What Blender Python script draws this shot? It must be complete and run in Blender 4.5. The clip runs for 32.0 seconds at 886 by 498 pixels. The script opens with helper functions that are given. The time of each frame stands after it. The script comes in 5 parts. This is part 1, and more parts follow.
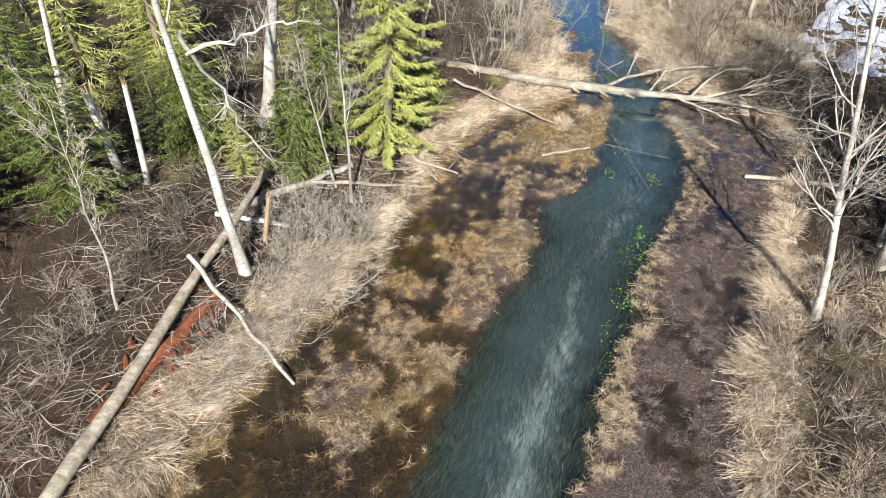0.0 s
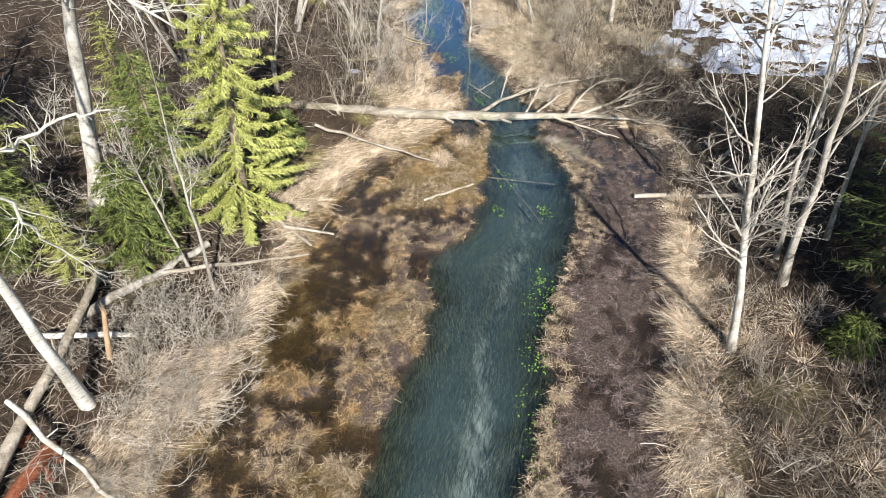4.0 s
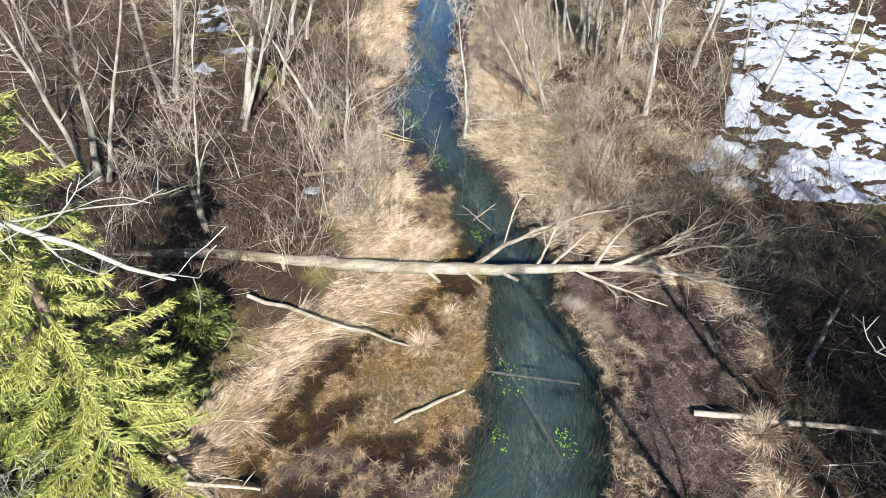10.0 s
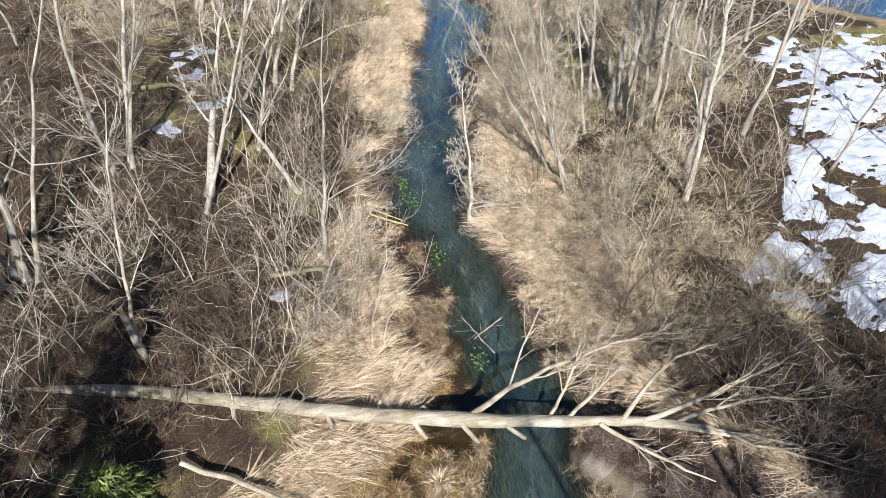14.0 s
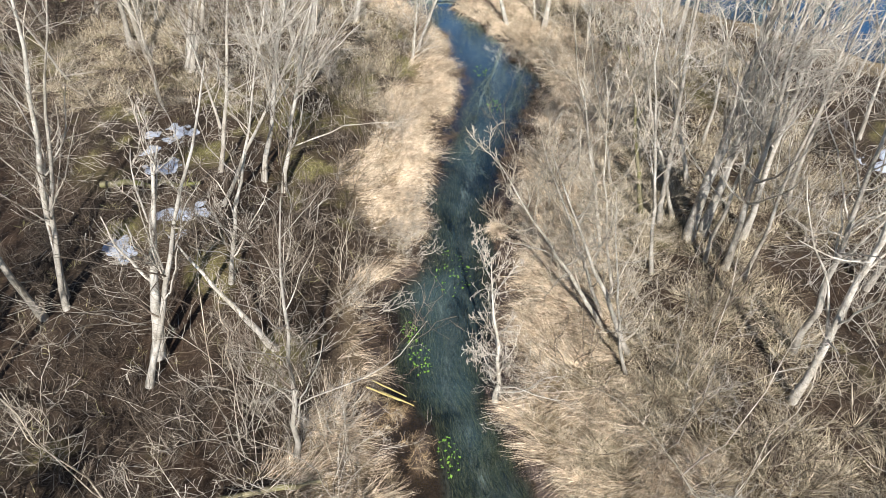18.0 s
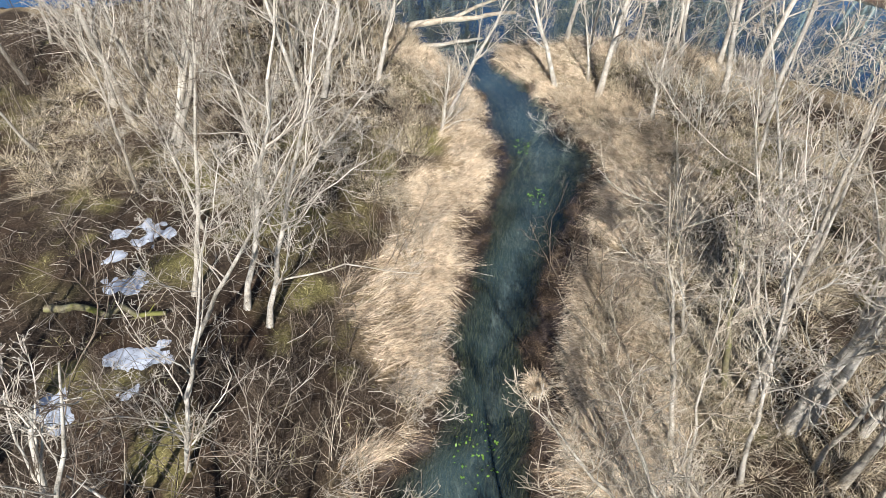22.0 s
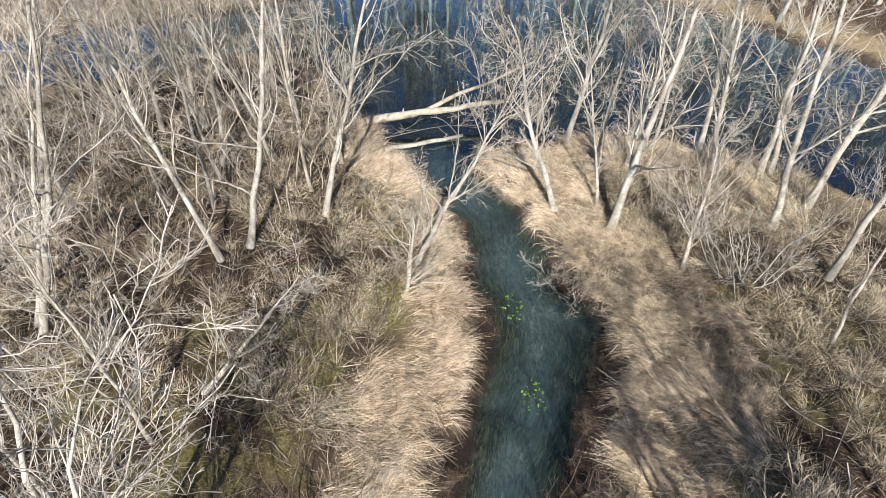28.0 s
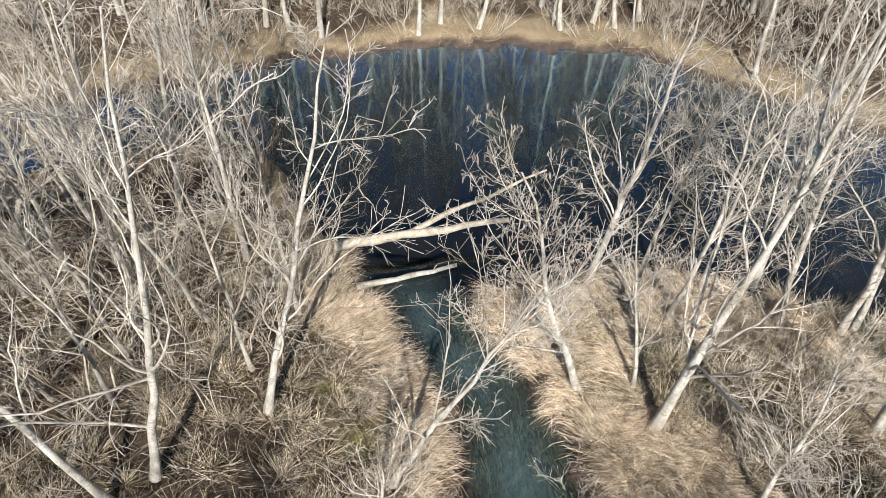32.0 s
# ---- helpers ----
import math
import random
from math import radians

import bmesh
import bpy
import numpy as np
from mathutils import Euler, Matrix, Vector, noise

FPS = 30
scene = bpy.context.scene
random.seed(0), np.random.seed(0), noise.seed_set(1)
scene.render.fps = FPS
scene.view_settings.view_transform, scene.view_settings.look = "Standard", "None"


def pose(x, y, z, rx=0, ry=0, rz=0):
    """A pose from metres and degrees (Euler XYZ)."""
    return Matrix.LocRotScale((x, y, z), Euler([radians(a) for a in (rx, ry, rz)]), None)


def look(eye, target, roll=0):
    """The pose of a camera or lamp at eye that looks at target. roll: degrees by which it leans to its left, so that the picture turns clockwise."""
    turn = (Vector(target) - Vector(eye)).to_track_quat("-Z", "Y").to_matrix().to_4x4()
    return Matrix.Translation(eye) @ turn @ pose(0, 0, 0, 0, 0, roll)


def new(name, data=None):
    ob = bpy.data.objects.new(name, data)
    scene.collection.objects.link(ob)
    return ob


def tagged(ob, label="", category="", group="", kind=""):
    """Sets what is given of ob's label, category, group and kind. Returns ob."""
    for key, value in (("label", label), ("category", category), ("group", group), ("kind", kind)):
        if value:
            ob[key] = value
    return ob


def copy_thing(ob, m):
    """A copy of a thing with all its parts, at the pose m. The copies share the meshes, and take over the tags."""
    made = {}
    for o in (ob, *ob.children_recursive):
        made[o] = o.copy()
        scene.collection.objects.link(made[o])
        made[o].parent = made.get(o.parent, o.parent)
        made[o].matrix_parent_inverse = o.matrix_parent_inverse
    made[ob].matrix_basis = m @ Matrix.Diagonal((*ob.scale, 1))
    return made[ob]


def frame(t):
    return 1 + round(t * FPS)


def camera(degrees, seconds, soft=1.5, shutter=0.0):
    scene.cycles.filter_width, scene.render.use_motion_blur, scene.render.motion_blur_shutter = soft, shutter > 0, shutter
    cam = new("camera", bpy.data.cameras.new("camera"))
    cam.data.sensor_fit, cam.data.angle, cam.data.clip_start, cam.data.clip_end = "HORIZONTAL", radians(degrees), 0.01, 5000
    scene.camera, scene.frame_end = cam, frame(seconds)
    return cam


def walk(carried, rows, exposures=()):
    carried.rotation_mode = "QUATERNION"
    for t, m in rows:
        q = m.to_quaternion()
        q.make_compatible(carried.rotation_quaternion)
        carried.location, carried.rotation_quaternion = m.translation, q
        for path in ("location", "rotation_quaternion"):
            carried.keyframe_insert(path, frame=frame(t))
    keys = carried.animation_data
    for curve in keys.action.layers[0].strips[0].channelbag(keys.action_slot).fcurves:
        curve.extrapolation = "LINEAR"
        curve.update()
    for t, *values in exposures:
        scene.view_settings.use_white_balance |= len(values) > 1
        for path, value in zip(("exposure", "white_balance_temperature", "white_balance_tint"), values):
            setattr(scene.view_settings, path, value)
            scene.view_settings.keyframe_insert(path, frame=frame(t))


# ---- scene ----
cam = camera(68.9, 32.0, soft=0.8)
METRES, EYE, TILT, LEAN, TURN = 41.0, 13.15, -43.0, 0.0, 0.0
ROWS = [
    (0.0, 0.0, 0.0, 0.0, 0.0, -0.0, 0.0),
    (0.5, 0.0005, 0.0062, 0.0053, -2.08, 0.03, 1.86),
    (1.0, 0.0017, 0.0135, 0.0109, -3.86, 0.01, 3.52),
    (1.5, 0.0031, 0.0199, 0.0164, -5.28, -0.06, 4.81),
    (2.0, 0.0043, 0.0264, 0.0217, -6.88, -0.18, 6.2),
    (2.5, 0.0063, 0.0318, 0.0259, -8.3, -0.32, 7.49),
    (3.0, 0.0083, 0.0378, 0.0315, -9.14, -0.46, 8.27),
    (3.5, 0.0109, 0.0444, 0.0377, -9.16, -0.55, 8.24),
    (5.5, 0.0279, 0.0853, 0.074, -9.1, -0.57, 8.31),
    (6.0, 0.0334, 0.0994, 0.0863, -9.09, -0.59, 8.31),
    (6.5, 0.0385, 0.1129, 0.0987, -9.07, -0.61, 8.27),
    (7.0, 0.044, 0.128, 0.1125, -9.0, -0.63, 8.24),
    (7.5, 0.0494, 0.1413, 0.1241, -8.88, -0.59, 8.29),
    (8.0, 0.0533, 0.1552, 0.1362, -8.9, -0.63, 8.28),
    (8.5, 0.0563, 0.167, 0.147, -8.95, -0.7, 8.23),
    (9.0, 0.0608, 0.178, 0.1576, -8.96, -0.73, 8.21),
    (9.5, 0.0651, 0.1875, 0.1658, -8.95, -0.78, 8.21),
    (10.0, 0.0702, 0.1964, 0.1742, -8.84, -0.82, 8.14),
    (10.5, 0.0742, 0.2042, 0.1809, -8.73, -0.82, 8.05),
    (11.0, 0.0785, 0.212, 0.1877, -8.58, -0.84, 7.93),
    (11.5, 0.0821, 0.2199, 0.1948, -8.49, -0.89, 7.85),
    (12.0, 0.0867, 0.2299, 0.2035, -8.34, -0.91, 7.74),
    (12.5, 0.0911, 0.2402, 0.2129, -8.16, -0.95, 7.58),
    (13.0, 0.0963, 0.2527, 0.2245, -7.89, -0.99, 7.35),
    (13.5, 0.1011, 0.2652, 0.2357, -7.65, -1.0, 7.17),
    (14.0, 0.1069, 0.2792, 0.2496, -7.32, -1.12, 6.93),
    (14.5, 0.1121, 0.2931, 0.2628, -7.03, -1.19, 6.72),
    (16.5, 0.1295, 0.3529, 0.3166, -6.0, -1.22, 5.72),
    (17.0, 0.1339, 0.3673, 0.3293, -5.58, -1.2, 5.45),
    (17.5, 0.136, 0.3798, 0.3409, -5.11, -1.24, 4.93),
    (18.0, 0.1391, 0.3929, 0.3529, -4.29, -1.22, 4.24),
    (18.5, 0.1416, 0.4052, 0.3635, -3.59, -1.15, 3.65),
    (19.0, 0.1443, 0.4182, 0.3755, -2.9, -1.18, 3.06),
    (19.5, 0.146, 0.4301, 0.3868, -2.49, -1.25, 2.64),
    (20.0, 0.1467, 0.4432, 0.3984, -2.13, -1.27, 2.24),
    (20.5, 0.1475, 0.4551, 0.4089, -2.04, -1.33, 1.98),
    (21.0, 0.1489, 0.4673, 0.4203, -2.02, -1.4, 1.92),
    (21.5, 0.15, 0.4782, 0.4307, -1.95, -1.51, 1.78),
    (22.0, 0.1515, 0.4897, 0.4417, -1.78, -1.6, 1.62),
    (22.5, 0.1526, 0.4996, 0.4512, -1.81, -1.63, 1.55),
    (23.0, 0.1541, 0.5105, 0.461, -1.82, -1.61, 1.53),
    (23.5, 0.1556, 0.5204, 0.4704, -1.82, -1.6, 1.5),
    (24.0, 0.1575, 0.5314, 0.4803, -1.78, -1.61, 1.49),
    (24.5, 0.1588, 0.5413, 0.4895, -1.8, -1.64, 1.48),
    (25.0, 0.1606, 0.5519, 0.499, -1.77, -1.62, 1.5),
    (25.5, 0.1626, 0.5615, 0.5077, -1.76, -1.61, 1.53),
    (27.5, 0.1732, 0.6056, 0.5457, -2.18, -1.5, 2.0),
    (28.0, 0.1759, 0.6179, 0.5564, -2.38, -1.42, 2.17),
    (28.5, 0.1777, 0.6297, 0.5665, -2.46, -1.34, 2.18),
    (29.0, 0.1789, 0.6437, 0.5766, -2.61, -1.12, 2.16),
    (29.5, 0.1804, 0.6563, 0.5869, -2.67, -0.98, 2.12),
    (30.0, 0.1826, 0.6705, 0.5978, -2.65, -0.71, 2.12),
    (30.5, 0.1835, 0.6843, 0.6089, -2.74, -0.57, 2.07),
    (31.0, 0.1852, 0.6996, 0.6214, -2.73, -0.4, 1.99),
    (31.5, 0.1861, 0.7144, 0.6348, -2.88, -0.43, 1.84),
    (32.0, 0.1882, 0.731, 0.6486, -2.82, -0.29, 1.78),
]
walk(cam, [(t, pose(0, 0, EYE, TILT, LEAN, TURN) @ pose(METRES * x, METRES * y, METRES * z, 90 + pitch, roll, yaw)) for t, x, y, z, yaw, pitch, roll in ROWS],
     exposures=((0.0, 1.03), (12.0, 1.05), (18.0, 0.95), (32.0, 0.93)))


# ---- sky, sun ----
SUN_UP, SUN_FROM = 38.0, 181.0      # degrees: height, and bearing that it shines from (clockwise from +y)
world = bpy.data.worlds.new("sky")
scene.world = world
world.use_nodes = True
wn = world.node_tree
sky = wn.nodes.new("ShaderNodeTexSky")
sky.sky_type, sky.sun_disc = "NISHITA", False
sky.sun_elevation, sky.sun_rotation = radians(SUN_UP), radians(SUN_FROM)
sky.air_density, sky.dust_density, sky.ozone_density = 1.0, 0.3, 3.5
wn.nodes["Background"].inputs[1].default_value = 0.063
wn.links.new(sky.outputs[0], wn.nodes["Background"].inputs[0])
sun = new("sun", bpy.data.lights.new("sun", "SUN"))
sun.data.energy, sun.data.angle, sun.data.color = 5.0, radians(0.55), (1.0, 0.97, 0.925)
_a, _e = radians(SUN_FROM), radians(SUN_UP)
sun.matrix_world = look((60 * math.sin(_a) * math.cos(_e), 60 * math.cos(_a) * math.cos(_e), 60 * math.sin(_e)), (0, 0, 0))


# ---- numbers: noise, shores, relief ----
rng = np.random.default_rng(7)


def _hash(ix, iy, seed):
    n = (ix.astype(np.int64) * 374761393 + iy.astype(np.int64) * 668265263 + seed * 974634777) & 0x7FFFFFFF
    n = ((n ^ (n >> 13)) * 1274126177) & 0x7FFFFFFF
    return ((n ^ (n >> 16)) & 0xFFFF) / 65535.0


def vnoise(x, y, seed=0):
    x, y = np.asarray(x, float), np.asarray(y, float)
    ix, iy = np.floor(x), np.floor(y)
    fx, fy = x - ix, y - iy
    fx, fy = fx * fx * (3 - 2 * fx), fy * fy * (3 - 2 * fy)
    a, b = _hash(ix, iy, seed), _hash(ix + 1, iy, seed)
    c, d = _hash(ix, iy + 1, seed), _hash(ix + 1, iy + 1, seed)
    return (a * (1 - fx) + b * fx) * (1 - fy) + (c * (1 - fx) + d * fx) * fy


def fbm(x, y, size, seed=0, octaves=4):
    """Noise from about -1 to 1 whose largest waves are size metres long."""
    out, amp, tot, f = 0.0, 1.0, 0.0, 1.0 / size
    for k in range(octaves):
        out = out + amp * (vnoise(np.asarray(x) * f, np.asarray(y) * f, seed + 17 * k) * 2 - 1)
        tot, amp, f = tot + amp, amp * 0.55, f * 2.03
    return out / tot * 1.5


def step(a, b, x):
    k = np.clip((x - a) / (b - a), 0, 1)
    return k * k * (3 - 2 * k)


# creek: x of the open water's two edges and of the marsh's two edges, by y
CREEK_L = ((2, -2.3), (6.4, -0.8), (9, 0.2), (12, 1.5), (14.5, 2.95), (15.6, 3.0), (16.0, 2.6), (16.4, 3.6), (16.9, 4.3), (19.3, 5.3), (21.7, 6.3), (22.6, 6.8), (25, 6.5), (27.2, 6.55),
           (29.4, 6.2), (30.4, 5.5), (33.5, 5.5), (34.0, 6.45), (36.8, 6.9), (38.6, 7.4), (40.8, 8.1), (43, 9.05), (45.8, 8.9), (47.5, 8.6), (48.7, 8.0), (49.7, 7.4), (51.1, 6.95), (52.3, 6.2), (56, 6))
CREEK_R = ((2, 0.6), (6.4, 2.8), (9, 4.05), (11.4, 5.2), (13.8, 6.05), (15.4, 7.15), (17.7, 8.4), (20, 8.75), (21.7, 8.3), (23, 9.1), (24.9, 8.6), (26.5, 8.15),
           (29.6, 7.65), (31, 7.8), (33.5, 8.4), (36, 8.5), (38, 9.1), (41, 10.35), (43.4, 11.55), (44.4, 11.6), (45.1, 11.05), (47.5, 10.5), (49, 10.0), (50.3, 9.1), (56, 9.6))
MARSH_L = ((2, -7.0), (8.6, -5.1), (10.8, -3.9), (13.3, -2.35), (15, -1.5), (17, -0.5), (18.8, -0.1), (19.7, 0.9), (21.4, 2.5), (22.4, 5.0), (24, 5.3), (27, 5.1), (30, 4.7),
           (33.3, 4.9), (34.2, 6.2), (36.8, 6.5), (39, 7.0), (41, 7.6), (43.2, 8.3), (46, 8.4), (48.5, 7.9), (49.7, 7.2), (51.1, 6.75), (52.3, 6.0), (56, 5))
MARSH_R = ((2, 4.4), (8.9, 6.9), (11.4, 8.3), (14, 9.6), (15.8, 10.2), (17.8, 11.4), (19.8, 12.5), (21.4, 11.4), (22.6, 9.7), (24, 9.3), (26.5, 8.7), (29.6, 8.0),
           (32, 8.6), (35.6, 9.5), (38, 10.1), (41, 11.4), (43.4, 12.1), (44.6, 11.8), (47, 10.75), (49, 10.2), (50.3, 9.3), (56, 10))
# the river beyond: y of its near and far shore, by x
RIVER_N = ((-90, 60), (-9, 55.8), (-4, 57.0), (0, 58.4), (3, 58.0), (4.6, 55.2), (5.6, 53.0), (6.6, 51.8), (9.2, 51.2), (12.5, 52.0), (15, 51.6), (17.3, 50.3), (19.5, 49.6), (22, 47.2), (25, 44), (28.5, 40.3), (35, 36), (90, 10))
RIVER_F = ((-90, 66), (-8, 60.5), (0, 62.5), (3, 64), (6, 64.6), (9.2, 65.2), (16.6, 64.4), (20, 61.3), (23, 58.6), (27, 55), (32, 49.5), (40, 43), (90, 18))


def along(table, v):
    a = np.array(table)
    v = np.asarray(v, float)
    return (np.interp(v - 0.35, a[:, 0], a[:, 1]) + np.interp(v, a[:, 0], a[:, 1]) * 2 + np.interp(v + 0.35, a[:, 0], a[:, 1])) / 4


def shores(x, y):
    """How far inside (metres, about) the creek, the marsh and the river a place is; which bank it is on."""
    w = 0.30 * fbm(x, y, 1.7, 3) + 0.32 * fbm(x, y, 0.6, 4, 3)
    mid = (along(CREEK_L, y) + along(CREEK_R, y)) / 2
    cr = np.minimum(x - along(CREEK_L, y), along(CREEK_R, y) - x) + w * 0.8
    ms = np.minimum(x - along(MARSH_L, y), along(MARSH_R, y) - x) + w
    rv = np.minimum(y - along(RIVER_N, x), along(RIVER_F, x) - y) * 0.85 + w
    open_end = step(53.0, 51.5, y)
    cr, ms = np.where(y > 52.5, -9.0, cr), np.where(y > 52.5, -9.0, ms)
    return cr, ms, rv, x < mid, open_end


def relief(x, y):
    x, y = np.asarray(x, float), np.asarray(y, float)
    cr, ms, rv, left, _ = shores(x, y)
    n1, n2 = fbm(x, y, 4.0, 11), fbm(x, y, 0.8, 12, 3)
    away = -np.maximum(ms, rv)
    rise = np.where(left, (0.65 + 0.4 * step(28, 34, y)) * step(0.2, 5.5, away) + 0.16 * np.maximum(away - 5, 0) * step(24, 17, y) * step(60, 5, away),
                    0.75 * step(0.3, 5.0, away))
    land = 0.10 + rise + (0.10 * n1 + 0.06 * n2) * step(0, 1.2, away)
    land = land + 0.14 * step(0.0, 0.5, away)
    far = np.hypot(x - 6, y - 30)
    land = land + np.maximum(far - 60, 0) * 0.01
    isle = 0.0
    for ix, iy, rx, ry in ((4.3, 19.3, 1.3, 2.0), (3.9, 17.4, 1.0, 0.9), (1.9, 14.2, 1.2, 1.5), (0.6, 12.2, 0.9, 1.2), (-1.6, 8.6, 1.6, 1.6), (5.8, 21.2, 0.8, 1.2), (5.7, 25.6, 0.8, 1.6), (5.6, 28.6, 0.7, 1.2)):
        isle = np.maximum(isle, np.exp(-((x - ix) / rx) ** 2 - ((y - iy) / ry) ** 2))
    bog = np.where(left, np.maximum(-0.05 - 0.03 * step(15, 9, y) + 0.13 * isle + 0.10 * fbm(x, y, 1.2, 21, 4) + 0.085 * fbm(x, y, 0.45, 25, 3), -0.11), 0.0 + 0.05 * fbm(x, y, 0.6, 24, 5)) + 0.035 * fbm(x, y, 0.3, 22, 2)
    z = np.where(ms > 0, bog + (land * 0 + 0.10 - bog) * step(0.35, 0, ms), land)
    bed = -0.10 - np.minimum(0.75, 0.55 * np.maximum(cr, 0)) + 0.05 * n2
    z = z + (np.minimum(bed, z) - z) * step(-0.05, 0.22, cr)
    rbed = -0.1 - np.minimum(1.7, 0.7 * np.maximum(rv, 0))
    z = z + (np.minimum(rbed, z) - z) * step(-0.05, 0.3, rv)
    return z


def sandbar(x, y):
    return step(0.30, 0.1, np.abs(np.hypot(x - 7.1, (y - 19.7) * 0.95) - 2.25) + 0.15 * fbm(x, y, 0.7, 62)) * step(19.6, 20.4, y) * step(7.2, 7.8, x)


def cover(x, y):
    """Masks of what covers the ground: reed (flattened dry grass), bog, moss, snow."""
    cr, ms, rv, left, _ = shores(x, y)
    away = -np.maximum(ms, rv)
    n = fbm(x, y, 2.2, 31)
    n2 = fbm(x, y, 0.7, 32)
    wl = np.interp(y, (4, 12, 17, 20, 22, 26, 31, 34, 37, 41, 45, 48, 52), (1.3, 1.6, 1.2, 1.8, 2.8, 2.2, 0.5, 0.1, 1.9, 2.4, 2.0, 1.6, 1.6))
    wr = np.interp(y, (4, 10, 14, 18, 22, 24, 28, 33, 38, 43, 48, 52), (1.6, 1.2, 0.6, 0.5, 1.0, 2.4, 2.8, 2.2, 3.0, 3.4, 2.4, 1.8))
    wide = np.where(left, wl, wr)
    reed = step(0.6, -0.6, away - wide + 0.8 * n) * step(0.12, 0.45, away)
    moss = step(0.40, 0.85, fbm(x, y, 3.1, 41) + 0.35 * n2) * step(0.8, 2.0, away)
    moss = np.maximum(moss, 0.9 * step(0.1, 0.5, fbm(x, y, 1.6, 42)) * step(4.0, 1.5, np.hypot((x - 0.0) / 1.6, y - 40.0)))
    moss = np.maximum(moss, 0.8 * step(-0.1, 0.5, fbm(x, y, 1.4, 43)) * step(4.5, 1.5, np.hypot(x - 13.8, (y - 48.5) / 0.8)))
    moss = np.maximum(moss, 0.8 * step(-0.1, 0.5, fbm(x, y, 1.4, 44)) * step(4.5, 1.5, np.hypot(x - 14.5, y - 41.5)))
    edge = np.interp(y, (21, 22.8, 23.6, 25.2, 27, 29.6, 32, 34.3, 36.5, 40), (24, 17.0, 14.9, 14.0, 16.2, 18.0, 19.6, 20.4, 20.2, 24))
    inside = np.minimum(np.minimum(x - edge, (y - 22.7 - 0.9 * fbm(x, y, 2.5, 56)) * 1.2), np.minimum(28.5 - x + 2.2 * fbm(x, y, 4.0, 54), 37 - y + 1.8 * fbm(x, y, 4.0, 55)))
    melt = np.interp(x - edge, (0, 2, 5, 9), (0.22, 0.18, 0.10, 0.35))
    snow = np.clip(inside * 0.5, -2.0, 0.0) + np.clip(inside, 0, 1) * 0.10 + melt - 0.12 + 0.42 * fbm(x * 0.9, y * 1.1, 1.3, 51, 5) + 0.62 * fbm(x * 0.85, y * 1.15, 0.42, 52, 4)
    snow = np.where(inside < -0.3, -1.0, snow)
    for sx, sy, r in ((-0.15, 35.5, 0.55), (-1.35, 34.4, 0.5), (0.35, 34.7, 0.4), (-1.5, 38.7, 0.45), (-0.3, 39.6, 0.55), (-0.9, 39.1, 0.4), (-1.6, 39.4, 0.25), (-0.95, 37.8, 0.4), (2.3, 27.1, 0.22), (-5.9, 44.5, 0.6)):
        snow = np.maximum(snow, 0.8 - np.hypot(x - sx, (y - sy) * 1.3) / r + 1.1 * fbm(x, y, 0.5, 53, 5))
    moss = moss * step(34, 24, np.hypot(x - 6, y - 34))
    return dict(cr=cr, ms=ms, rv=rv, left=left, away=away, reed=reed, moss=moss, snow=snow)


# ---- the same fields kept on a grid, for the many plants ----
GRID = (-17.0, 32.0, 2.0, 77.0, 0.1)
_gx, _gy = np.meshgrid(np.arange(GRID[0], GRID[1], GRID[4]), np.arange(GRID[2], GRID[3], GRID[4]))
FIELDS = cover(_gx, _gy)
FIELDS["z"] = relief(_gx, _gy)
FIELDS["left"] = FIELDS["left"].astype(float)


def sample(x, y, *names):
    """Fields at places, between the points of the grid."""
    u = np.clip((np.asarray(x, float) - GRID[0]) / GRID[4], 0, _gx.shape[1] - 1.001)
    v = np.clip((np.asarray(y, float) - GRID[2]) / GRID[4], 0, _gx.shape[0] - 1.001)
    i, j = u.astype(int), v.astype(int)
    a, b = u - i, v - j
    out = []
    for name in names:
        f = FIELDS[name]
        out.append((f[j, i] * (1 - a) + f[j, i + 1] * a) * (1 - b) + (f[j + 1, i] * (1 - a) + f[j + 1, i + 1] * a) * b)
    return out[0] if len(out) == 1 else out


# ---- mesh helpers ----
def mesh_of(name, verts, faces, material, smooth=False):
    """A mesh from arrays: verts (n, 3) and faces (m, 3) or (m, 4)."""
    me = bpy.data.meshes.new(name)
    verts, faces = np.asarray(verts, np.float32), np.asarray(faces, np.int32)
    k = faces.shape[1]
    me.vertices.add(len(verts)), me.loops.add(faces.size), me.polygons.add(len(faces))
    me.vertices.foreach_set("co", verts.ravel())
    me.loops.foreach_set("vertex_index", faces.ravel())
    me.polygons.foreach_set("loop_start", np.arange(0, faces.size, k, dtype=np.int32))
    me.update(calc_edges=True)
    me.polygons.foreach_set("use_smooth", np.full(len(faces), smooth))
    if material:
        me.materials.append(material)
    return me


def unit(v):
    return v / np.maximum(np.linalg.norm(v, axis=-1, keepdims=True), 1e-9)


